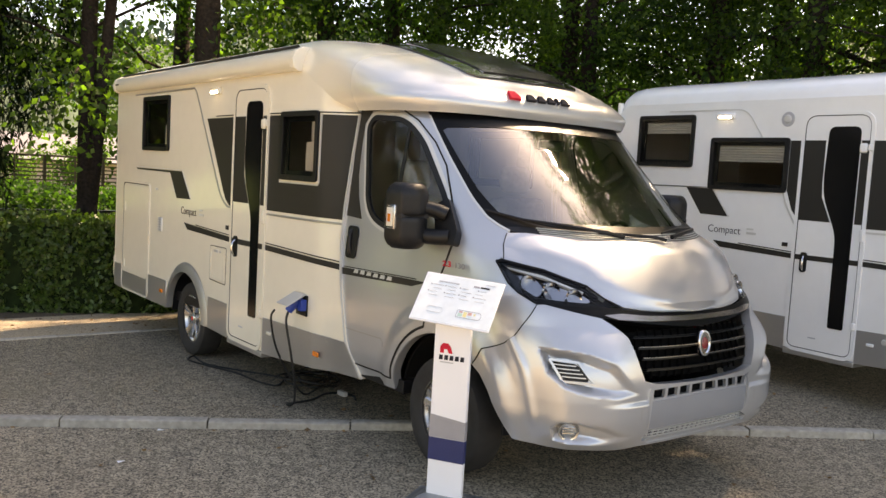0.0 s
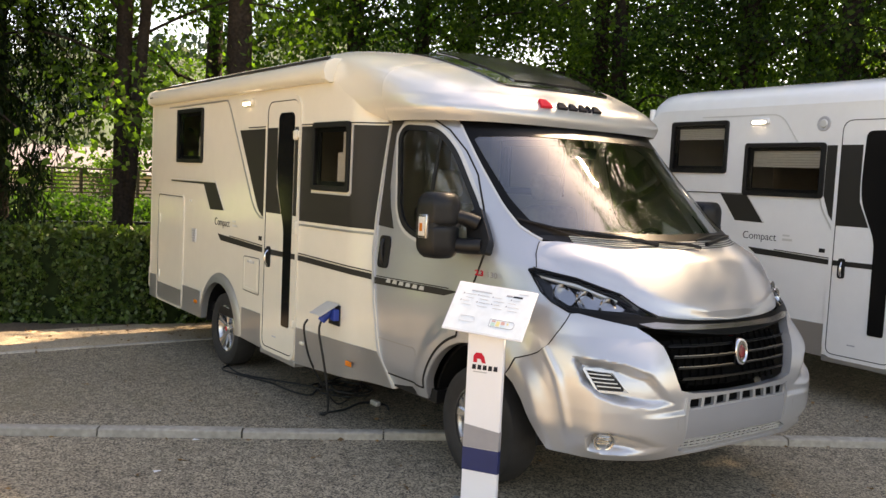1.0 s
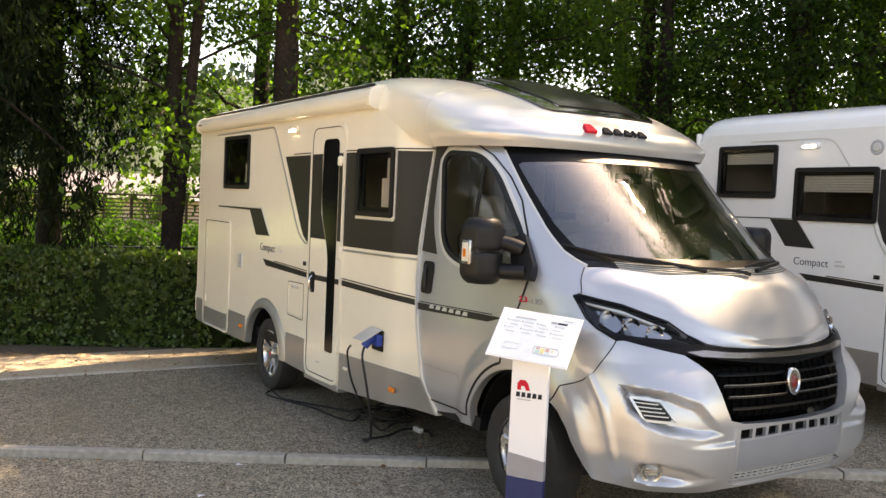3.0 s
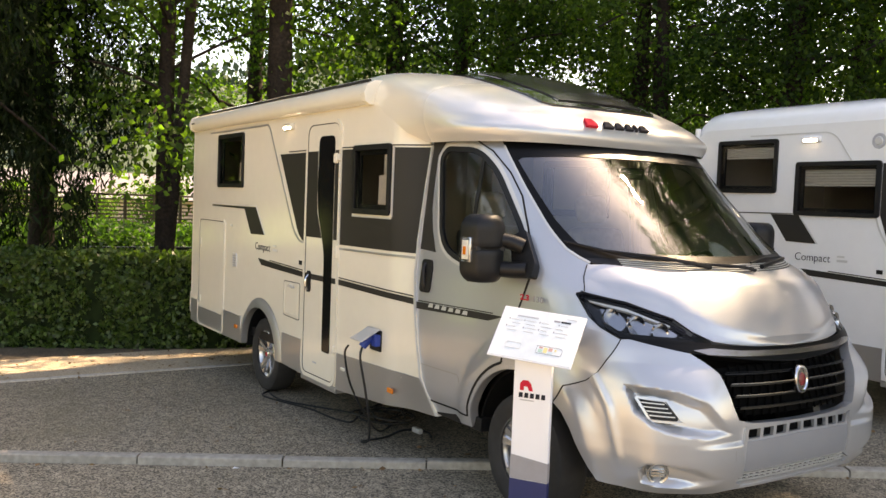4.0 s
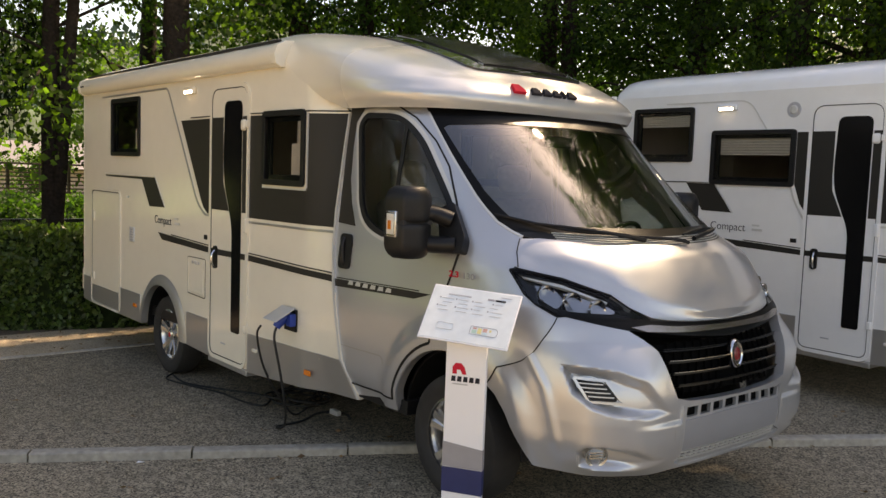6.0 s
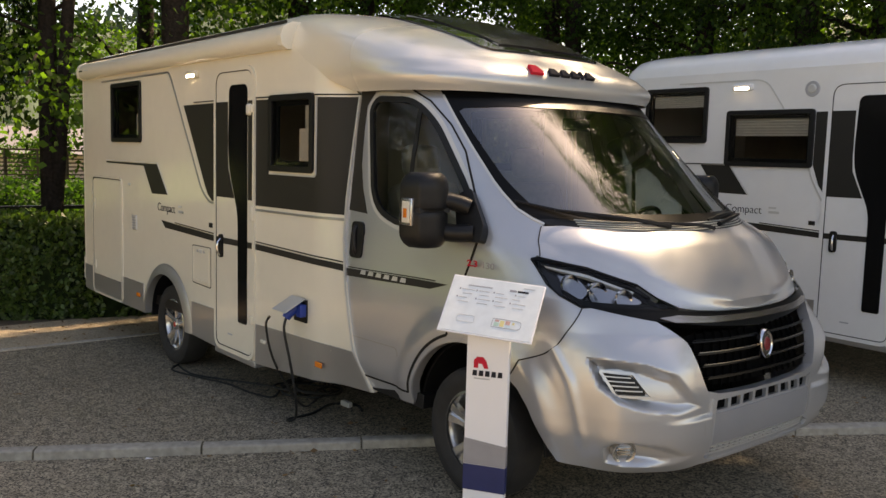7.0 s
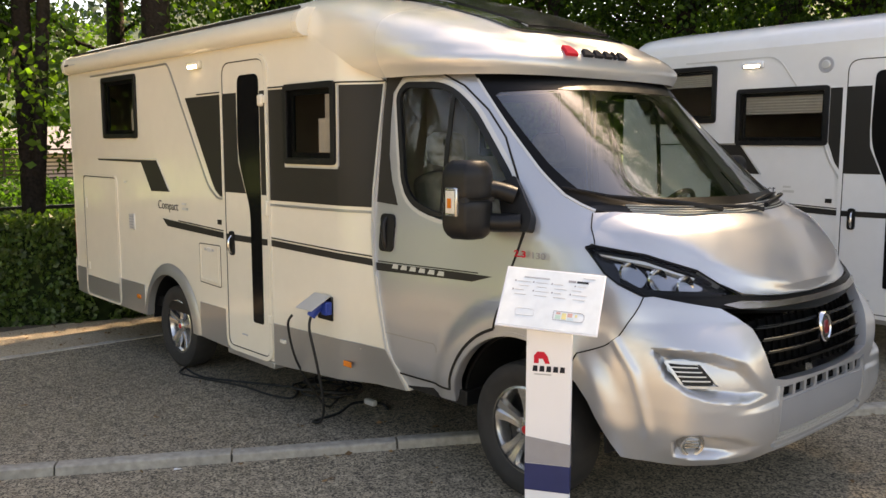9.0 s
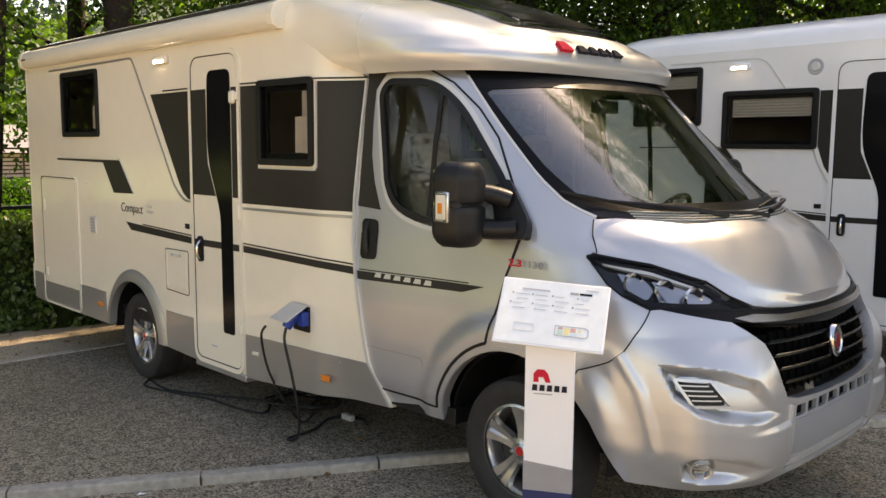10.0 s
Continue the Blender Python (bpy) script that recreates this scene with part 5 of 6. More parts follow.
def nestle(home):
    """Draw the front ends of the side panels inwards in a soft curve until they meet the narrower cab."""
    done = set()
    for ob in home.children:
        kind = ob.name.split(".")[0]
        if kind not in ("side_wall", "inner_lining", "charcoal_film", "side_stripe", "stripe_line", "panel_line", "front_edge_line", "skirt", "window_line") or ob.data in done:
            continue
        done.add(ob.data)
        bm = bmesh.new()
        bm.from_mesh(ob.data)
        if max(v.co.x for v in bm.verts) > -1.39:
            for x in np.arange(-1.45, -1.0, .04):
                bmesh.ops.bisect_plane(bm, geom=bm.verts[:] + bm.edges[:] + bm.faces[:], plane_co=(float(x), 0, 0), plane_no=(1, 0, 0), dist=1e-5)
            for z in (.6, .8, 1.0, 1.2, 1.35, 1.5, 1.65, 1.8, 1.95, 2.08, 2.16, 2.24, 2.32):
                bmesh.ops.bisect_plane(bm, geom=bm.verts[:] + bm.edges[:] + bm.faces[:], plane_co=(0, 0, z), plane_no=(0, 0, 1), dist=1e-5)
            for v in bm.verts:
                t = max(0.0, min(1.0, (v.co.x + 1.45) / .31))
                if t:
                    zc = max(.35, min(2.10, v.co.z))
                    gap = max(0.0, 1.06 - CAB.at(CAB.by_x(-1.13, zc), zc).y - .010)
                    gap *= max(0.0, min(1.0, (2.34 - v.co.z) / .24))
                    v.co.y *= 1 - gap * t * t * (3 - 2 * t) / 1.06
            bmesh.ops.recalc_face_normals(bm, faces=bm.faces)
            bm.to_mesh(ob.data)
            ob.data.polygons.foreach_set("use_smooth", [True] * len(ob.data.polygons))
            ob.data.set_sharp_from_angle(angle=radians(35))
        bm.free()


home1 = thing("motorhome", "white and silver motorhome with charcoal side film on asphalt", "motorhome", group="parked motorhomes")
cab(home1)
cap(home1)
cab_inside(home1)
wheel(home1, 0.0, .335, -1, .90)
wheel(home1, 0.0, .335, 1, .90)
cab_names = list(home1.children)
rear_film = [(-3.39, 2.046), (-2.825, 2.05), (-2.825, 1.335), (-2.88, 1.338), (-2.95, 1.38), (-3.0, 1.44)]
SW = (-1.995, 1.585, -1.44, 2.075)
front_film = [(-2.19, 1.345), (-1.155, 1.352), (-1.158, 1.45), (-1.133, 2.045), (-2.19, 2.052)]
groove = round_poly([(-5.3, 2.312), (-3.69, 2.318), (-3.64, 2.27), (-3.06, 1.40), (-2.92, 1.322), (-2.825, 1.325)], [0, .05, .08, .12, .08, 0])
lines1 = [(groove, .016, SKIRT), ([(-2.19, 1.315), (-1.153, 1.325)], .016, SKIRT), ([(-3.2, 2.064), (-2.825, 2.066)], .009, CHARCOAL), ([(-2.19, 2.066), (-1.135, 2.060)], .009, CHARCOAL)]
sw_hole = [rect(-2.005, 1.575, -1.43, 2.044, .03)]
body(home1, -5.87, -3.80, [(-5.02, 1.755, -4.285, 2.28, .0, [(-4.43, -4.36, 1.82, 2.0)]), (*SW, 0, [(-1.645, -1.495, 1.66, 1.86), (-1.565, -1.50, 1.86, 2.0)])],
     (rear_film, [(-2.19, 1.345), (-1.155, 1.352), (-1.158, 1.45), (-1.133, 2.045), (-1.42, 2.047), (-1.42, 1.565), (-2.01, 1.565), (-2.01, 2.05), (-2.19, 2.052)], [], lines1),
     [(-5.21, 1.576), (-4.6, 1.577), (-3.945, 1.578), (-3.73, 1.335), (-4.06, 1.328), (-4.245, 1.556), (-5.18, 1.562)],
     -3.86, -3.94, False, (-5.60, -4.80, 1.41, .30), True)
wheel(home1, -3.80, .24, -1, .90)
wheel(home1, -3.80, .24, 1, .90)
# pale line under the side window
band("window_line", [(-2.0, 1.568), (-1.43, 1.568), (-1.415, 1.583), (-1.415, 2.05)], .010, PALE, home1, -1.066, -1.055)

home2 = thing("motorhome", "white short motorhome with charcoal film beside the silver one", "motorhome", group="parked motorhomes")
film2 = [(-2.93, 2.05), (-2.93, 1.62), (-2.87, 1.46), (-2.825, 1.40), (-2.825, 2.05)]
lines2 = [(round_poly([(-2.97, 1.62), (-2.93, 1.50), (-2.83, 1.335), (-2.79, 1.325)], [.0, .08, .05, 0]), .016, PALE), ([(-2.19, 1.315), (-1.153, 1.325)], .016, PALE),
          (round_poly([(-4.3, 2.33), (-3.40, 2.33), (-3.22, 2.08)], [0, .1, 0]), .012, PALE), ([(-4.6, 1.60), (-3.7, 1.61)], .01, CHARCOAL)]
body(home2, -5.0, -3.85, [(-4.68, 1.79, -3.97, 2.295, .35), (-3.765, 1.595, -2.935, 2.075, .45)],
     (film2, front_film, [], lines2), [(-4.02, 1.60), (-3.98, 1.60), (-3.72, 1.60), (-3.52, 1.35), (-3.83, 1.355)],
     -3.66, -3.73, True, None, False)
HOME2 = pose(2.6, 3.87, .10, 0, 0, -3.0)
for child in cab_names:
    c = copy_thing(child, child.matrix_local.copy())
    c.parent = home2
for h in (home1, home2):
    nestle(h)
wheel(home2, -3.85, .24, -1, .90)
wheel(home2, -3.85, .24, 1, .90)
home2.matrix_world = HOME2
# the second van's white is lifted in colour to brighten its dim side
for ob in home2.children_recursive:
    if ob.data.materials and ob.data.materials[0] == WHITE:
        ob.data.materials[0] = WHITE_LIFTED

# ---- ground ----
gx = [-400, -60, -26, -12, -9, -6.5, -5.18, -3, -1, 0, 3, 10, 40, 400]
gy = [-400, -60, -20, -8, -6, -4, -2, 0, 2, 4, 8, 20, 60, 400]
gv = [(x, y, ground_z(x)) for x in gx for y in gy]
gf = []
slots = []
for i in range(len(gx) - 1):
    for j in range(len(gy) - 1):
        gf.append((i * len(gy) + j, (i + 1) * len(gy) + j, (i + 1) * len(gy) + j + 1, i * len(gy) + j + 1))
        # gravel below y -6 is unseen, added to bounce warm light onto the van
        slots.append(3 if gy[j + 1] <= -6 and -20 < gx[i] < 0 else 0 if gx[i] > -5.3 else 3 if gx[i] > -6.6 else (1 if gx[i] > -20 else 2))
ground = mesh_part("ground", gv, gf, ASPHALT, None, smooth=0)
for extra in (SOIL, GRASS, GRAVEL_BOUNCE):
    ground.data.materials.append(extra)
ground.data.polygons.foreach_set("material_index", slots)
tagged(ground, "grey worn asphalt yard with soil and grass behind", "ground", kind="structure")


def sloped(dx, dy):
    return Vector((dx, dy, ground_z(dx)))


# kerb stones set almost flush across the yard, end to end
kerb = tagged(new("kerb"), "row of worn flush concrete kerb stones", "kerb", kind="structure")
KD = Vector((.519, .855))
rng = random.Random(4)
for i in range(-9, 10):
    s0, s1 = i * .92 + .006, (i + 1) * .92 - .006
    w = .046 + rng.uniform(-.006, .006)
    lift = .052 + rng.uniform(-.005, .006)
    v = []
    for s in (s0, s1):
        for q, hz in ((-w - .008, -.06), (-w, lift - .008), (-w + .012, lift), (w - .012, lift - .002), (w, lift - .010), (w + .008, -.06)):
            x, yv = -1.49 + KD.x * s + KD.y * q, -1.756 + KD.y * s - KD.x * q
            v.append((x, yv, ground_z(x) + hz))
    f = [(k, k + 1, k + 7, k + 6) for k in range(5)] + [(0, 1, 2, 3, 4, 5), (6, 7, 8, 9, 10, 11)]
    mesh_part("kerb_stone", v, f, KERB, kerb, smooth=25)
edge = tagged(new("path_edging"), "thin concrete edging along the gravel, sunlight in its pale colour", "kerb", kind="structure")
for i in range(14):
    y0 = -9.0 + i * .8
    boxes("edging_stone", [(-5.22, -5.14, y0 + .004, y0 + .796, -.2, ground_z(-5.18) + .012 + rng.uniform(-.003, .003))], SUNLIT_STONE, edge, bevel=0.006)


def leaves(name, centres, count, spread, size, mat, parent, seed, label="", droop=0.0, slim=.32, flat=False):
    """One mesh of small folded leaves scattered round many centres."""
    rng = np.random.default_rng(seed)
    c = np.asarray(centres)
    pick = rng.integers(0, len(c), count)
    off = rng.normal(0, 1, (count, 3))
    off /= np.maximum(1e-6, np.linalg.norm(off, axis=1))[:, None]
    off *= (rng.random(count) ** 0.5)[:, None] * np.asarray(spread)
    p = c[pick] + off
    d = rng.normal(0, 1, (count, 3))
    d[:, 2] -= droop
    if flat:
        d[:, 2] *= .15
    d /= np.linalg.norm(d, axis=1)[:, None]
    u = np.cross(d, rng.normal(0, 1, (count, 3)) * (1, 1, .3 if not flat else 8))
    u /= np.maximum(1e-6, np.linalg.norm(u, axis=1))[:, None]
    n = np.cross(d, u)
    s = size * rng.uniform(.6, 1.4, count)[:, None]
    a, b, e, f = p, p + d * s * .5 + u * s * slim + n * s * .08, p + d * s, p + d * s * .5 - u * s * slim + n * s * .08
    verts = np.stack([a, b, e, f], 1).reshape(-1, 3)
    me = bpy.data.meshes.new(name)
    me.vertices.add(4 * count), me.loops.add(4 * count), me.polygons.add(count)
    me.vertices.foreach_set("co", verts.ravel())
    me.loops.foreach_set("vertex_index", np.arange(4 * count))
    me.polygons.foreach_set("loop_start", np.arange(0, 4 * count, 4))
    me.polygons.foreach_set("loop_total", np.full(count, 4))
    me.update()
    me.validate()
    me.materials.append(mat)
    ob = new(name, me)
    if parent is not None:
        ob.parent = parent
    if label:
        ob["label"] = label
    return ob


# ---- trees ----


def tree(label, height, girth, low, wide, seed, mat, count=9000, size=.13, at=(0, 0, 0), clump=.75, lean=0.0, limbs=26, fork=0.0):
    """A tapered trunk, forking limbs and a ragged crown of leaves."""
    rng = random.Random(seed)
    t = thing("tree", label, "tree", at, group="trees behind the yard")
    pts = [(lean * k + rng.uniform(-.1, .1) * k, rng.uniform(-.1, .1) * k, height * k * .9 - .1) for k in (0, .12, .3, .5, .7, 1)]
    tube("trunk", pts, [girth * 1.3, girth, girth * .88, girth * .7, girth * .45, girth * .1], BARK, t, "grey brown bark", sides=12)
    if fork:
        tube("second_stem", [(0, 0, .6), (fork * .3, fork * .2, 2.2), (fork * .8, fork * .5, 5), (fork * 1.1, fork * .6, height * .7)], [girth * .8, girth * .7, girth * .55, girth * .15], BARK, t, "grey brown bark", sides=10)
    tips = []
    for i in range(limbs):
        k = low / height + (1 - low / height) * i / limbs
        base = Vector(pts[0]).lerp(Vector(pts[-1]), k)
        base.z = height * .9 * k
        w = 2.4 * i + rng.uniform(-.5, .5)
        reach = wide * (1 - .55 * (k - low / height)) * rng.uniform(.7, 1.1)
        end = base + Vector((math.cos(w) * reach, math.sin(w) * reach, reach * rng.uniform(-.15, .4)))
        mid = base.lerp(end, .5) + Vector((0, 0, .15 * reach))
        tube("limb", [base, mid, end], [girth * .28 * (1.1 - k), girth * .16 * (1.1 - k), .015], BARK, t, sides=6)
        for q in (.35, .55, .75, .9, 1.0):
            c = base.lerp(end, q) + Vector((rng.gauss(0, .35), rng.gauss(0, .35), rng.gauss(0, .3)))
            tips.append(tuple(c))
            if q > .5:
                tips.append(tuple(c + Vector((rng.gauss(0, .7), rng.gauss(0, .7), rng.gauss(0, .5)))))
    leaves("crown", tips, count, (clump, clump, clump * .7), size, mat, t, seed, "ragged leafy crown", droop=.4)
    return t


def fir(at, height, low, wide, seed):
    """A dark conifer with hanging boughs."""
    rng = random.Random(seed)
    t = thing("tree", "dark conifer with long drooping boughs", "tree", at, group="trees behind the yard")
    tube("trunk", [(0, 0, -.1), (.05, 0, 2), (0, .05, height * .5), (0, 0, height)], [.26, .22, .16, .03], BARK, t, "dark brown bark", sides=12)
    tips = []
    for i in range(84):
        k = i / 83
        z = low + (height - low) * k
        w = 2.4 * i
        r = wide * (1 - .75 * k) * rng.uniform(.75, 1.1)
        end = Vector((math.cos(w) * r, math.sin(w) * r, z - .28 * r))
        mid = Vector((math.cos(w) * r * .5, math.sin(w) * r * .5, z + .05 * r))
        tube("bough", [(0, 0, z), mid, end], [.045, .03, .008], BARK, t, sides=5)
        for q in np.linspace(.25, 1.05, 9):
            b = (Vector((0, 0, z)) * (1 - q) ** 2 + mid * 2 * q * (1 - q) + end * q * q) if q <= 1 else end
            for hang in np.linspace(0, .9 * min(1, q + .2), 4):
                tips.append((b.x + rng.gauss(0, .12), b.y + rng.gauss(0, .12), b.z - hang + rng.gauss(0, .05)))
    leaves("needles", tips, 150000, (.24, .24, .34), .16, NEEDLE, t, seed, "hanging dark needles", droop=2.0, slim=.085)
    return t


fir((-9.4, -4.55, -.2), 14, 2.6, 3.3, 5)
fir((-12.6, -2.9, -.22), 15, 3.6, 3.3, 6)
t1 = tree("tall broadleaf tree with a straight brown trunk", 14, .20, 5.4, 3.0, 11, LEAF_SHADED, 20000, .09, (-8.05, .78, -.2))
t2 = tree("slender forked broadleaf tree with sunlit leaves", 12, .13, 3.0, 2.8, 12, LEAF_SUNLIT, 19000, .09, (-8.9, -.55, -.22), lean=-.1, fork=.45)
t3 = tree("dark dense broadleaf tree", 14.5, .21, 2.2, 3.9, 13, LEAF_SHADED, 36000, .09, (-12.0, 4.9, -.22))
t4 = tree("broadleaf tree full of small leaves in a sunlit tone", 13.5, .19, 2.0, 3.7, 14, LEAF_SUNLIT, 34000, .088, (-11.4, 6.1, -.22))
# trees past x 1 or y -10 are unseen, added for shade and reflections
spots = [(t3, -9.0, 8.9, 80, 1.0), (t4, -7.9, 8.3, 150, 1.0), (t3, -6.0, 9.6, 250, 1.0), (t1, -4.3, 10.0, 200, 1.0), (t3, -3.9, 11.9, 260, 1.05), (t4, -15.5, 3.2, 60, 1.1), 
         (t4, -1.9, 11.2, 140, 1.0), (t4, -.2, 12.2, 330, 1.05), (t4, 1.6, 11.0, 10, 1.05), (t3, 3.4, 12.2, 70, 1.05), (t4, 5.2, 11.2, 210, 1.05), (t4, -6.5, 12.5, 20, 1.15), (t3, 7, 12, 160, 1.0), (t3, -12.8, 8.3, 190, 1.1),
         (t1, -14.5, -1.4, 20, 1.1), (t3, -11, -11, 45, 1.0), (t4, -5.5, -17, 130, 1.0), (t3, 3, -19, 15, 1.05),  (t3, 4.6, 8.9, 120, 1.05), (t4, 8.8, 8.8, 40, 1.1),
         (t3, -9.5, 15, 30, 1.1), (t4, -5.2, 15.5, 110, 1.2), (t3, -2.0, 15.2, 200, 1.1), (t3, 1.0, 15.8, 290, 1.15), (t3, 4.2, 15.6, 340, 1.1), (t4, 8, 15.5, 75, 1.15), (t3, -13.5, 12.5, 260, 1.1)]

# height factors set by zone to block the sun or let it reach the bonnet
for src, x, y, rz, k in spots:
    copy_thing(src, pose(x, y, ground_z(x), 0, 0, rz) @ Matrix.Diagonal((k, k, k * (.9 if y > 7 and -9.5 < x < -5.5 else 1.13 if y > 7 and -2.5 < x < .3 else 1.36 if 7 < y < 14 and x > -14 else 1.0), 1)))


def hedge(name, label, path, depth, top, count, size, mat, seed):
    """A clipped hedge along a line: a shade-dark core and a skin of small leaves."""
    t = thing(name, label, "hedge")
    cv, cf, skin = [], [], []
    rng = random.Random(seed)
    for i, (x, yv) in enumerate(path):
        a, b = path[max(0, i - 1)], path[min(len(path) - 1, i + 1)]
        d = (Vector(b) - Vector(a)).normalized()
        n = Vector((-d.y, d.x))
        g = ground_z(x)
        for q, z in ((-depth * .38, g - .05), (-depth * .40, g + top * .5), (-depth * .36, g + top - .10), (depth * .36, g + top - .10), (depth * .40, g + top * .5), (depth * .38, g - .05)):
            cv.append((x + n.x * q, yv + n.y * q, z))
        if i:
            cf += [((i - 1) * 6 + k, (i - 1) * 6 + k + 1, i * 6 + k + 1, i * 6 + k) for k in range(5)]
            L = math.dist(path[i - 1], path[i])
            for _ in range(int(L * 420)):
                s = rng.random()
                px, py = path[i - 1][0] + (x - path[i - 1][0]) * s, path[i - 1][1] + (yv - path[i - 1][1]) * s
                g = ground_z(px)
                if rng.random() < .68:
                    q, z = (-1 if rng.random() < .85 else 1) * depth * rng.uniform(.38, .50), g + top * rng.random() ** .9
                else:
                    q, z = depth * rng.uniform(-.48, .48), g + top + rng.gauss(-.03, .035)
                skin.append((px + n.x * q, py + n.y * q, z))
    mesh_part("woody_heart", cv, cf, HEDGE_SHADE, t, "dark green core with the inner shade in its colour")
    tagged(leaves("foliage", skin, count, (.05, .05, .05), size, mat, t, seed, "dense small dark green leaves", droop=.3), kind="stuff")
    return t


hedge("hedge", "clipped dark green hedge behind the yard", [(-6.75, 5.5), (-6.62, 1.5), (-6.62, -.6), (-7.2, -1.8), (-8.0, -3.2), (-9.6, -6.2), (-11.5, -9.5)][::-1], .62, 1.10, 95000, .058, HEDGELEAF, 21)

# ---- fence and what lies behind it ----
FX = -25.0
fence = thing("fence", "weathered wooden fence of thin horizontal slats", "fence", kind="")
for j in range(11):
    y0 = -8 + j * 1.75
    boxes("post", [(FX - .05, FX + .05, y0 - .045, y0 + .045, -.3, 1.52)], FENCEWOOD, fence)
    if j < 10:
        for k in range(13):
            z = -.08 + k * .12
            boxes("slat", [(FX + .05, FX + .07, y0 - .02, y0 + 1.77, z, z + .045)], FENCEWOOD, fence, bevel=0)
        boxes("stile", [(FX + .07, FX + .09, y0 + .85, y0 + .91, -.1, 1.5)], FENCEWOOD, fence, bevel=0)
boxes("top_rail", [(FX - .03, FX + .09, -8.1, 9.6, 1.50, 1.56)], FENCEWOOD, fence)


def shrub(at, w, h, count, size, mat, seed, label):
    t = thing("shrub", label, "shrub", at, group="shrubs by the fence")
    rng = random.Random(seed)
    tips = [(rng.gauss(0, w * .35), rng.gauss(0, w * .35), h * (.15 + .75 * rng.random())) for _ in range(40)]
    for k in range(5):
        e = tips[k * 7]
        tube("stem", [(0, 0, -.05), (e[0] * .4, e[1] * .4, e[2] * .6), e], [.03, .02, .006], BARK, t, sides=5)
    leaves("leaves", tips, count, (w * .22, w * .22, h * .16), size, mat, t, seed, droop=.3)
    return t


# shade and sun on these shrubs sit in their leaf colours
s1 = shrub((-22.5, -1.8, -.22), 2.2, 0.8, 2200, .11, LEAF_SHADED, 31, "dark shaded shrub before the fence")
s2 = shrub((-27.5, -2.6, -.22), 2.0, 3.0, 3600, .14, LEAF_SUNLIT, 32, "bright sunlit shrub behind the fence")
for x, y, rz, k in ((-22.8, .6, 40, 1.3), (-22.4, 2.6, 90, 1.2), (-22.6, -.7, 140, 1.2), (-21.8, 1.6, 250, 1.1), (-22.0, 3.5, 15, 1.2), (-23, 4.4, 200, 1.1), (-22.6, -4.2, 300, .8), (-23.2, 6.6, 10, 1.0)):
    copy_thing(s1, pose(x, y, -.22, 0, 0, rz) @ Matrix.Diagonal((k, k, k, 1)))
for x, y, rz, k in ((-28.5, -.4, 60, .75), (-27, 1.8, 120, .6), (-29, 4.6, 10, .8), (-27.2, -5, 220, 1.1)):
    copy_thing(s2, pose(x, y, -.22, 0, 0, rz) @ Matrix.Diagonal((k, k, k, 1)))
rail = thing("low_rail", "low dark steel rail with short posts", "rail")
boxes("bar", [(-16.05, -15.98, -7, 6, .36, .44)], BLACK, rail)
for k in range(7):
    boxes("post", [(-16.08, -15.95, -6.5 + 2 * k - .06, -6.5 + 2 * k + .06, -.25, .46)], STEEL, rail)
barn = thing("building", "long low building with pale sheet roof and pink wall", "building", (-52, 4, -.22), rz=-12)
boxes("wall", [(-4, 4, -16, 24, 0, 1.6)], RENDER_WALL, barn)
mesh_part("roof", [(4.6, -16.5, 1.4), (4.6, 24.5, 1.4), (0, 24.5, 2.9), (0, -16.5, 2.9), (-4.6, -16.5, 1.4), (-4.6, 24.5, 1.4)], [(0, 1, 2, 3), (3, 2, 5, 4)], ROOFSHEET, barn, "pale sheet roof", smooth=0)
boxes("gable_block", [(-2, 5, -22, -16.2, 0, 3.6)], RENDER_WALL, barn, "pinkish end block")
hv, hf = [], []
for i in range(41):
    w = radians(100 + i * 3.5)
    for j, (r, k) in enumerate(((150, 0), (175, .45), (210, .8), (260, 1.0), (330, .7))):
        hz = k * (34 + 9 * math.sin(i * .5) + 6 * math.sin(i * 1.3 + 1)) - 1
        hv.append((r * math.cos(w), r * math.sin(w), hz + (noise.noise((i * .7, j * 2.1, 3)) * 3 if k else 0)))
    if i:
        hf += [((i - 1) * 5 + j, (i - 1) * 5 + j + 1, i * 5 + j + 1, i * 5 + j) for j in range(4)]
hill = mesh_part("backdrop_hill", hv, hf, HILL, None, smooth=60)
tagged(hill, "distant wooded hill", "hill", kind="structure")
crowns = [(x + random.gauss(0, 2), y + random.gauss(0, 2), z + random.uniform(-1, 4)) for x, y, z in hv for _ in range(14)]
tagged(leaves("backdrop_wood", crowns, 24000, (7, 7, 4), 2.2, HILL, None, 41), "far woods on the hill", "woods", kind="stuff")

# ---- sign stand ----
SY = 31.0
stand = thing("sign_stand", "white information stand with slanted printed sheet and steel foot", "sign stand", (.392, -1.262, 0), rz=SY)
boxes("foot_plate", [(-.20, .20, -.19, .17, 0, .012)], STEEL, stand, "flat steel base plate", bevel=0.003)
mesh_part("foot_wedge", [(-.17, -.15, .012), (.17, -.15, .012), (.17, .13, .012), (-.17, .13, .012), (-.11, -.03, .05), (.11, -.03, .05), (.11, .03, .05), (-.11, .03, .05)],
          [(0, 1, 5, 4), (1, 2, 6, 5), (2, 3, 7, 6), (3, 0, 4, 7), (4, 5, 6, 7), (0, 1, 2, 3)], STEEL, stand, "sloped steel foot", smooth=0)
for nm, z0, z1, mt in (("post", .03, .935, LAMINATE),):
    boxes(nm, [(-.096, .096, -.012, .018, z0, z1)], mt, stand, "white board post", bevel=0.002)
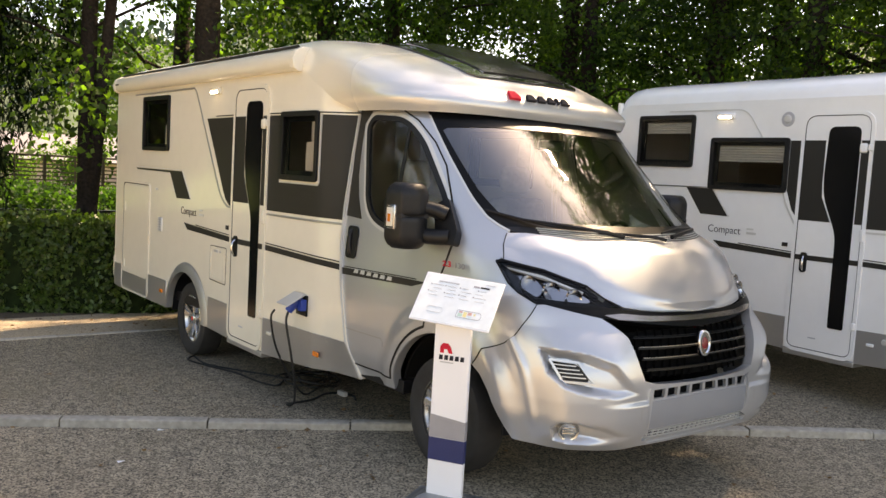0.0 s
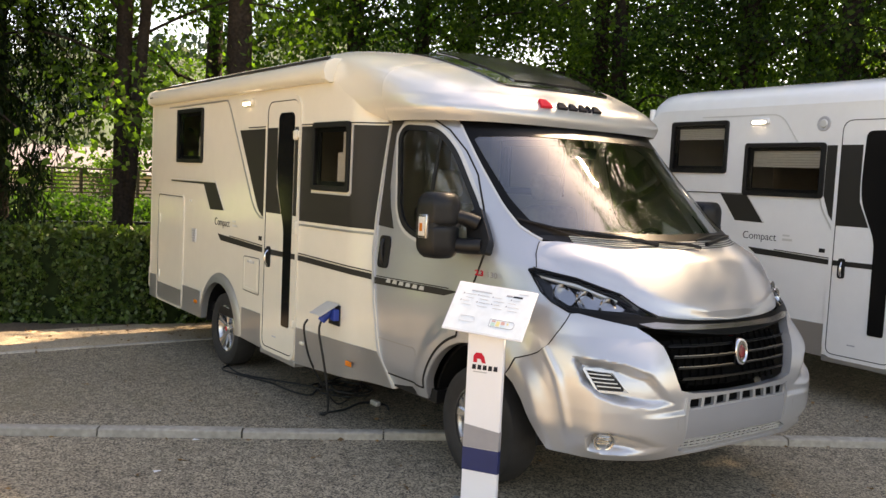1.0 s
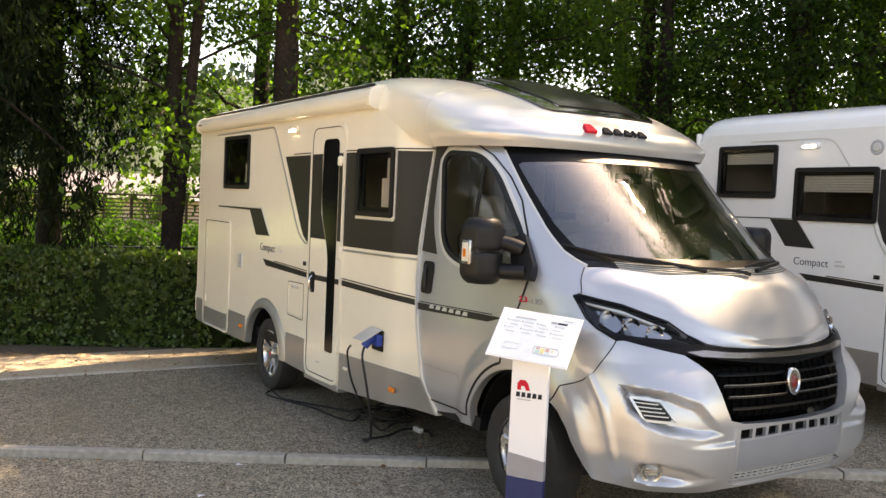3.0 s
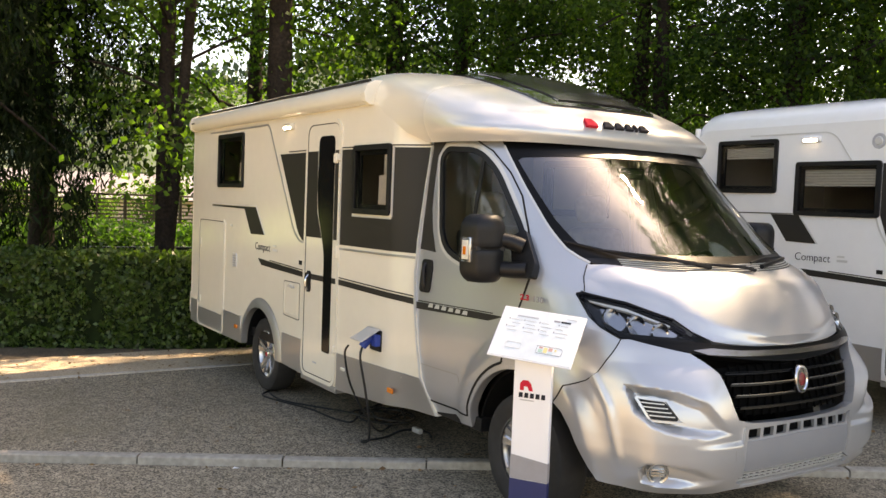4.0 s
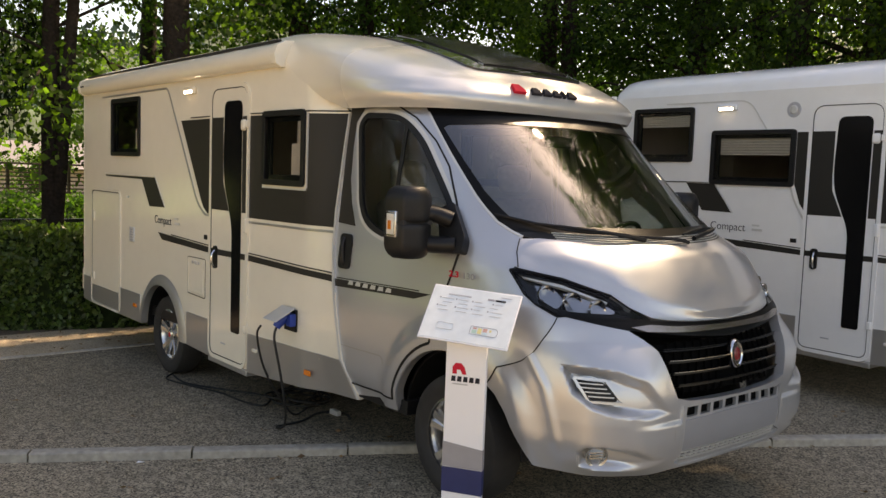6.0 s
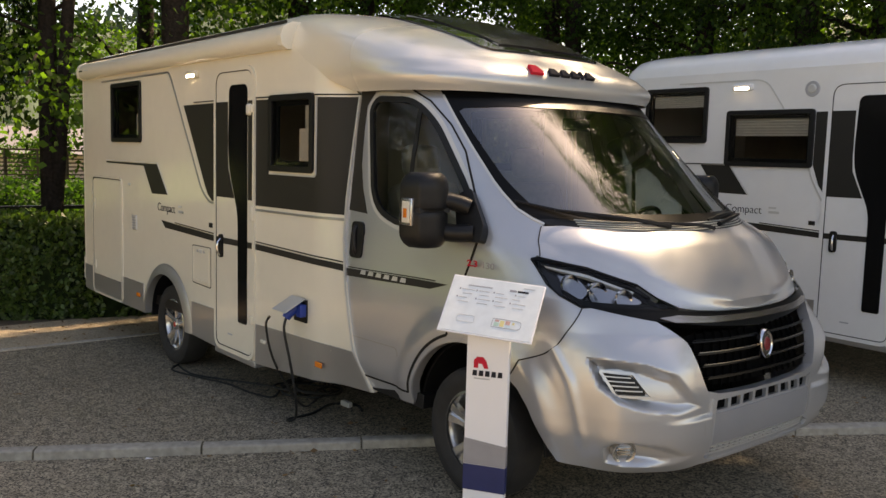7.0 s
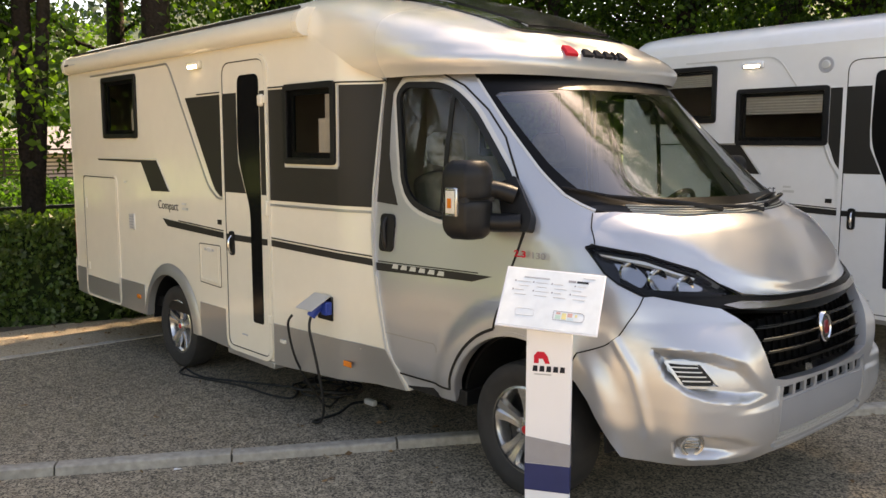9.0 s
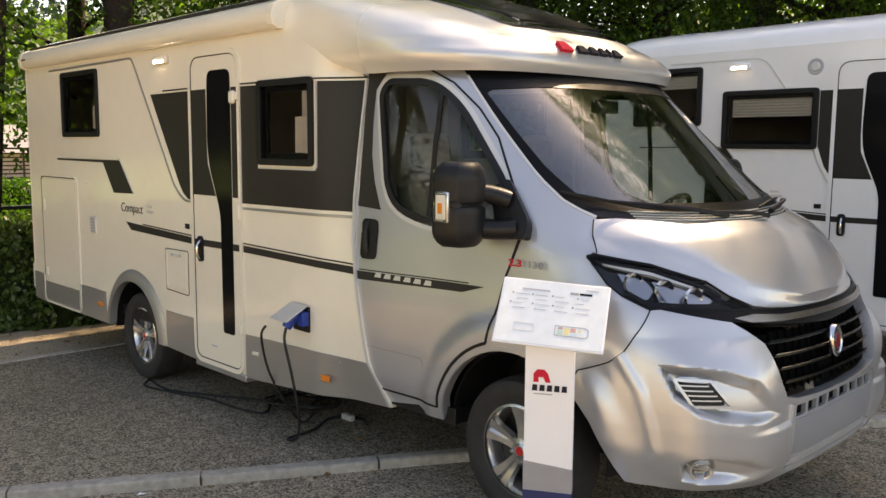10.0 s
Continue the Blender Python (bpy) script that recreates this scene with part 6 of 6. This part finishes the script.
for nm, z0, z1, mt in (("grey_band", .352, .470, MIDGREY), ("navy_band", .232, .350, NAVY)):
    v, f = prism([(-.097, z0), (.097, z0 - (.0 if nm == "navy_band" else .0)), (.097, z1 - (.022 if nm == "grey_band" else 0)), (-.097, z1)], [], -.0145, .0195)
    mesh_part(nm, v, f, mt, stand, "painted band")
# plain shapes for the maker's mark: a red arch and dark blocks
archp = [(-.062, .792), (-.062, .825), (-.048, .842), (-.020, .842), (-.005, .825), (.005, .792), (-.014, .792), (-.024, .812), (-.042, .812), (-.042, .792)]
v, f = prism(archp, [], -.0150, -.010)
mesh_part("red_mark", v, f, RED, stand, "plain red arch shape")
for k in range(5):
    x0 = -.068 + k * .029
    v, f = prism([(x0, .757), (x0 + .021, .757), (x0 + .021, .781), (x0 + .003, .781)], [], -.0150, -.010)
    mesh_part("dark_mark", v, f, INK, stand, "plain dark block")
boxes("faint_line", [(-.060, .012, -.0135, -.011, .742, .747)], GREYPRINT, stand, bevel=0)
# slanted board with the sheet under a clear sleeve
board = boxes("slanted_board", [(-.213, .213, -.004, .004, 0, .302)], LAMINATE, stand, "clear sleeved printed sheet", bevel=0.002)
board.matrix_local = pose(-.005, -.076, .945, 0, 0, 5) @ pose(0, 0, 0, -43) @ pose(0, 0, 0, 0, 5, 0)
boxes("printed_sheet", [(-.206, .206, -.0065, -.0035, .007, .295)], SHEET, board, "pale printed sheet", bevel=0)
rng = random.Random(8)
for nm, x0, x1, z0, z1, mt in (("heading_bar", -.13, -.02, .250, .256, GREYPRINT), ("price_bar", .06, .092, .247, .257, MIDGREY), ("price_bar", .096, .145, .247, .257, INK), ("corner_bar", .12, .17, .272, .275, GREYPRINT)):
    boxes(nm, [(x0, x1, -.0078, -.006, z0, z1)], mt, board, bevel=0)
for r in range(4):
    for c in range(4):
        x0 = -.15 + c * .08 + rng.uniform(-.01, .01)
        z0 = .228 - r * .022
        boxes("text_bar", [(x0, x0 + rng.uniform(.03, .06), -.0075, -.006, z0, z0 + .004)], PALE, board, bevel=0)
        if r % 2 == 0:
            boxes("bullet", [(x0 - .012, x0 - .006, -.0076, -.006, z0 - .001, z0 + .006)], MIDGREY, board, bevel=0)
SOFTYELLOW = material("pale_yellow_print", (0.72, 0.62, 0.28), 0.4)
SOFTRED = material("pale_red_print", (0.62, 0.36, 0.30), 0.4)
SOFTGREEN = material("pale_green_print", (0.42, 0.60, 0.50), 0.4)
SOFTBLUE = material("pale_blue_print", (0.50, 0.62, 0.66), 0.4)
plan_outer = round_poly([(.02, .055), (.15, .055), (.15, .10), (.02, .10)], [.005, .02, .02, .005])
v, f = prism(plan_outer, [frame_of(plan_outer, .002)], -.0076, -.006)
mesh_part("plan_outline", v, f, MIDGREY, board)
for x0, x1, z0, z1, mt in ((.03, .052, .062, .08, SOFTGREEN), (.056, .075, .062, .092, SOFTYELLOW), (.08, .10, .075, .094, SOFTRED), (.08, .105, .06, .072, SOFTBLUE), (.11, .12, .078, .09, SOFTYELLOW), (.032, .05, .084, .094, SOFTRED)):
    boxes("plan_patch", [(x0, x1, -.0074, -.006, z0, z1)], mt, board, bevel=0)
plan2 = round_poly([(-.14, .06), (-.06, .06), (-.06, .095), (-.14, .095)], .01)
v, f = prism(plan2, [frame_of(plan2, .0015)], -.0076, -.006)
mesh_part("plan_outline", v, f, PALE, board)

# ---- mains inlet, plug and cables ----
inlet = thing("mains_hookup", "open grey inlet flap with blue plug and black cable", "power plug", (-1.57, -1.066, .72))
boxes("socket", [(-.075, .075, -.008, .03, -.07, .075)], BLACK, inlet, "black inlet recess", bevel=0.004)
fl = boxes("flap", [(-.085, .085, -.004, .004, -.16, 0)], PALE, inlet, "pale lifted flap", bevel=0.003)
fl.matrix_local = pose(-.01, -.012, .085, -62, 0, 0)
pl = tube("plug", [(.01, -.005, .03), (.0, -.06, .01), (-.01, -.10, -.04)], [.036, .034, .026], BLUE, inlet, "blue plug", sides=12)
boxes("socket_rim", [(.025, .08, -.05, -.006, -.03, .05)], BLUE, inlet, "blue socket lid", bevel=0.006)


def lay(x, y, up=.008):
    return (x, y, ground_z(x) + up)


cable = tube("mains_cable", [(-1.58, -1.165, .68), (-1.575, -1.18, .60), (-1.55, -1.15, .40), (-1.56, -1.10, .15), (-1.64, -1.06, .0), lay(-1.75, -1.05), lay(-1.78, -.84), lay(-1.90, -.62), lay(-1.77, -.50), lay(-1.62, -.55)], .0085, CABLE, None, "")
tagged(cable, "black mains cable hanging from the plug to the ground", "cable")
c2 = tube("extension_cable", [lay(-3.72, -.98), lay(-3.55, -1.10), lay(-3.2, -1.04), lay(-2.86, -.95), lay(-2.5, -.93), lay(-2.31, -.87), lay(-2.42, -.75), lay(-2.55, -.70), lay(-2.9, -.86), lay(-3.3, -1.03), lay(-3.66, -1.0)], .008, CABLE, None)
tagged(c2, "black extension cable lying on the asphalt", "cable")
c3 = tube("mains_cable", [(-1.80, -1.16, .655), (-1.84, -1.165, .58), (-1.86, -1.10, .35), (-1.88, -.95, .1), lay(-1.95, -.8), lay(-2.1, -.6)], .008, CABLE, None)
tagged(c3, "black cable hanging from the lifted flap", "cable")
coil_pts = []
for i in range(64):
    w = i * .47
    r = .17 + .06 * math.sin(i * 1.1) + .03 * math.sin(i * .37)
    coil_pts.append((-2.28 + r * 1.1 * math.cos(w), -.58 + r * math.sin(w), ground_z(-2.28) + .012 + .010 * (i / 11) + .008 * (1 + math.sin(i * .9))))
c4 = tube("cable_coil", coil_pts, .008, CABLE, None)
tagged(c4, "loose coil of black cable under the motorhome", "cable coil")
conn = thing("cable_joint", "small pale cable coupling on the ground", "plug", (-1.80, -.56, ground_z(-1.8)))
boxes("coupling", [(-.05, .05, -.02, .02, .002, .04)], PALE, conn, bevel=0.008)

# ---- litter ----
rng = random.Random(19)
spots2 = []
for _ in range(260):
    x, yv = rng.uniform(-6.4, 1.5), rng.uniform(-4.5, 3)
    spots2.append((x, yv, ground_z(x) + .006))
for _ in range(420):
    x, yv = rng.uniform(-6.5, -5.2), rng.uniform(-5, 1)
    spots2.append((x, yv, ground_z(x) + .006))
for _ in range(160):
    s, q = rng.uniform(-5, 5), rng.choice((-.075, .075)) + rng.gauss(0, .01)
    x = -1.49 + KD.x * s + KD.y * q
    spots2.append((x, -1.756 + KD.y * s - KD.x * q, ground_z(x) + .006))
lit = leaves("fallen_leaves", spots2, 700, (.01, .01, .002), .035, DRY, None, 51, flat=True)
tagged(lit, "small dry leaves scattered on the ground", "leaves", kind="stuff")
for x, yv in ((-1.55, -2.05), (-1.05, -2.45), (-3.2, -3.6)):
    pp = thing("paper_scrap", "small white paper scrap on the asphalt", "paper", (x, yv, ground_z(x)), rz=x * 90)
    mesh_part("scrap", [(-.02, -.012, .004), (.02, -.01, .008), (.018, .012, .004), (-.018, .014, .012), (-.02, -.012, .002), (.02, -.01, .006), (.018, .012, .002), (-.018, .014, .010)],
              [(0, 1, 2, 3), (4, 5, 6, 7), (0, 1, 5, 4), (1, 2, 6, 5), (2, 3, 7, 6), (3, 0, 4, 7)], LAMINATE, pp, smooth=0)
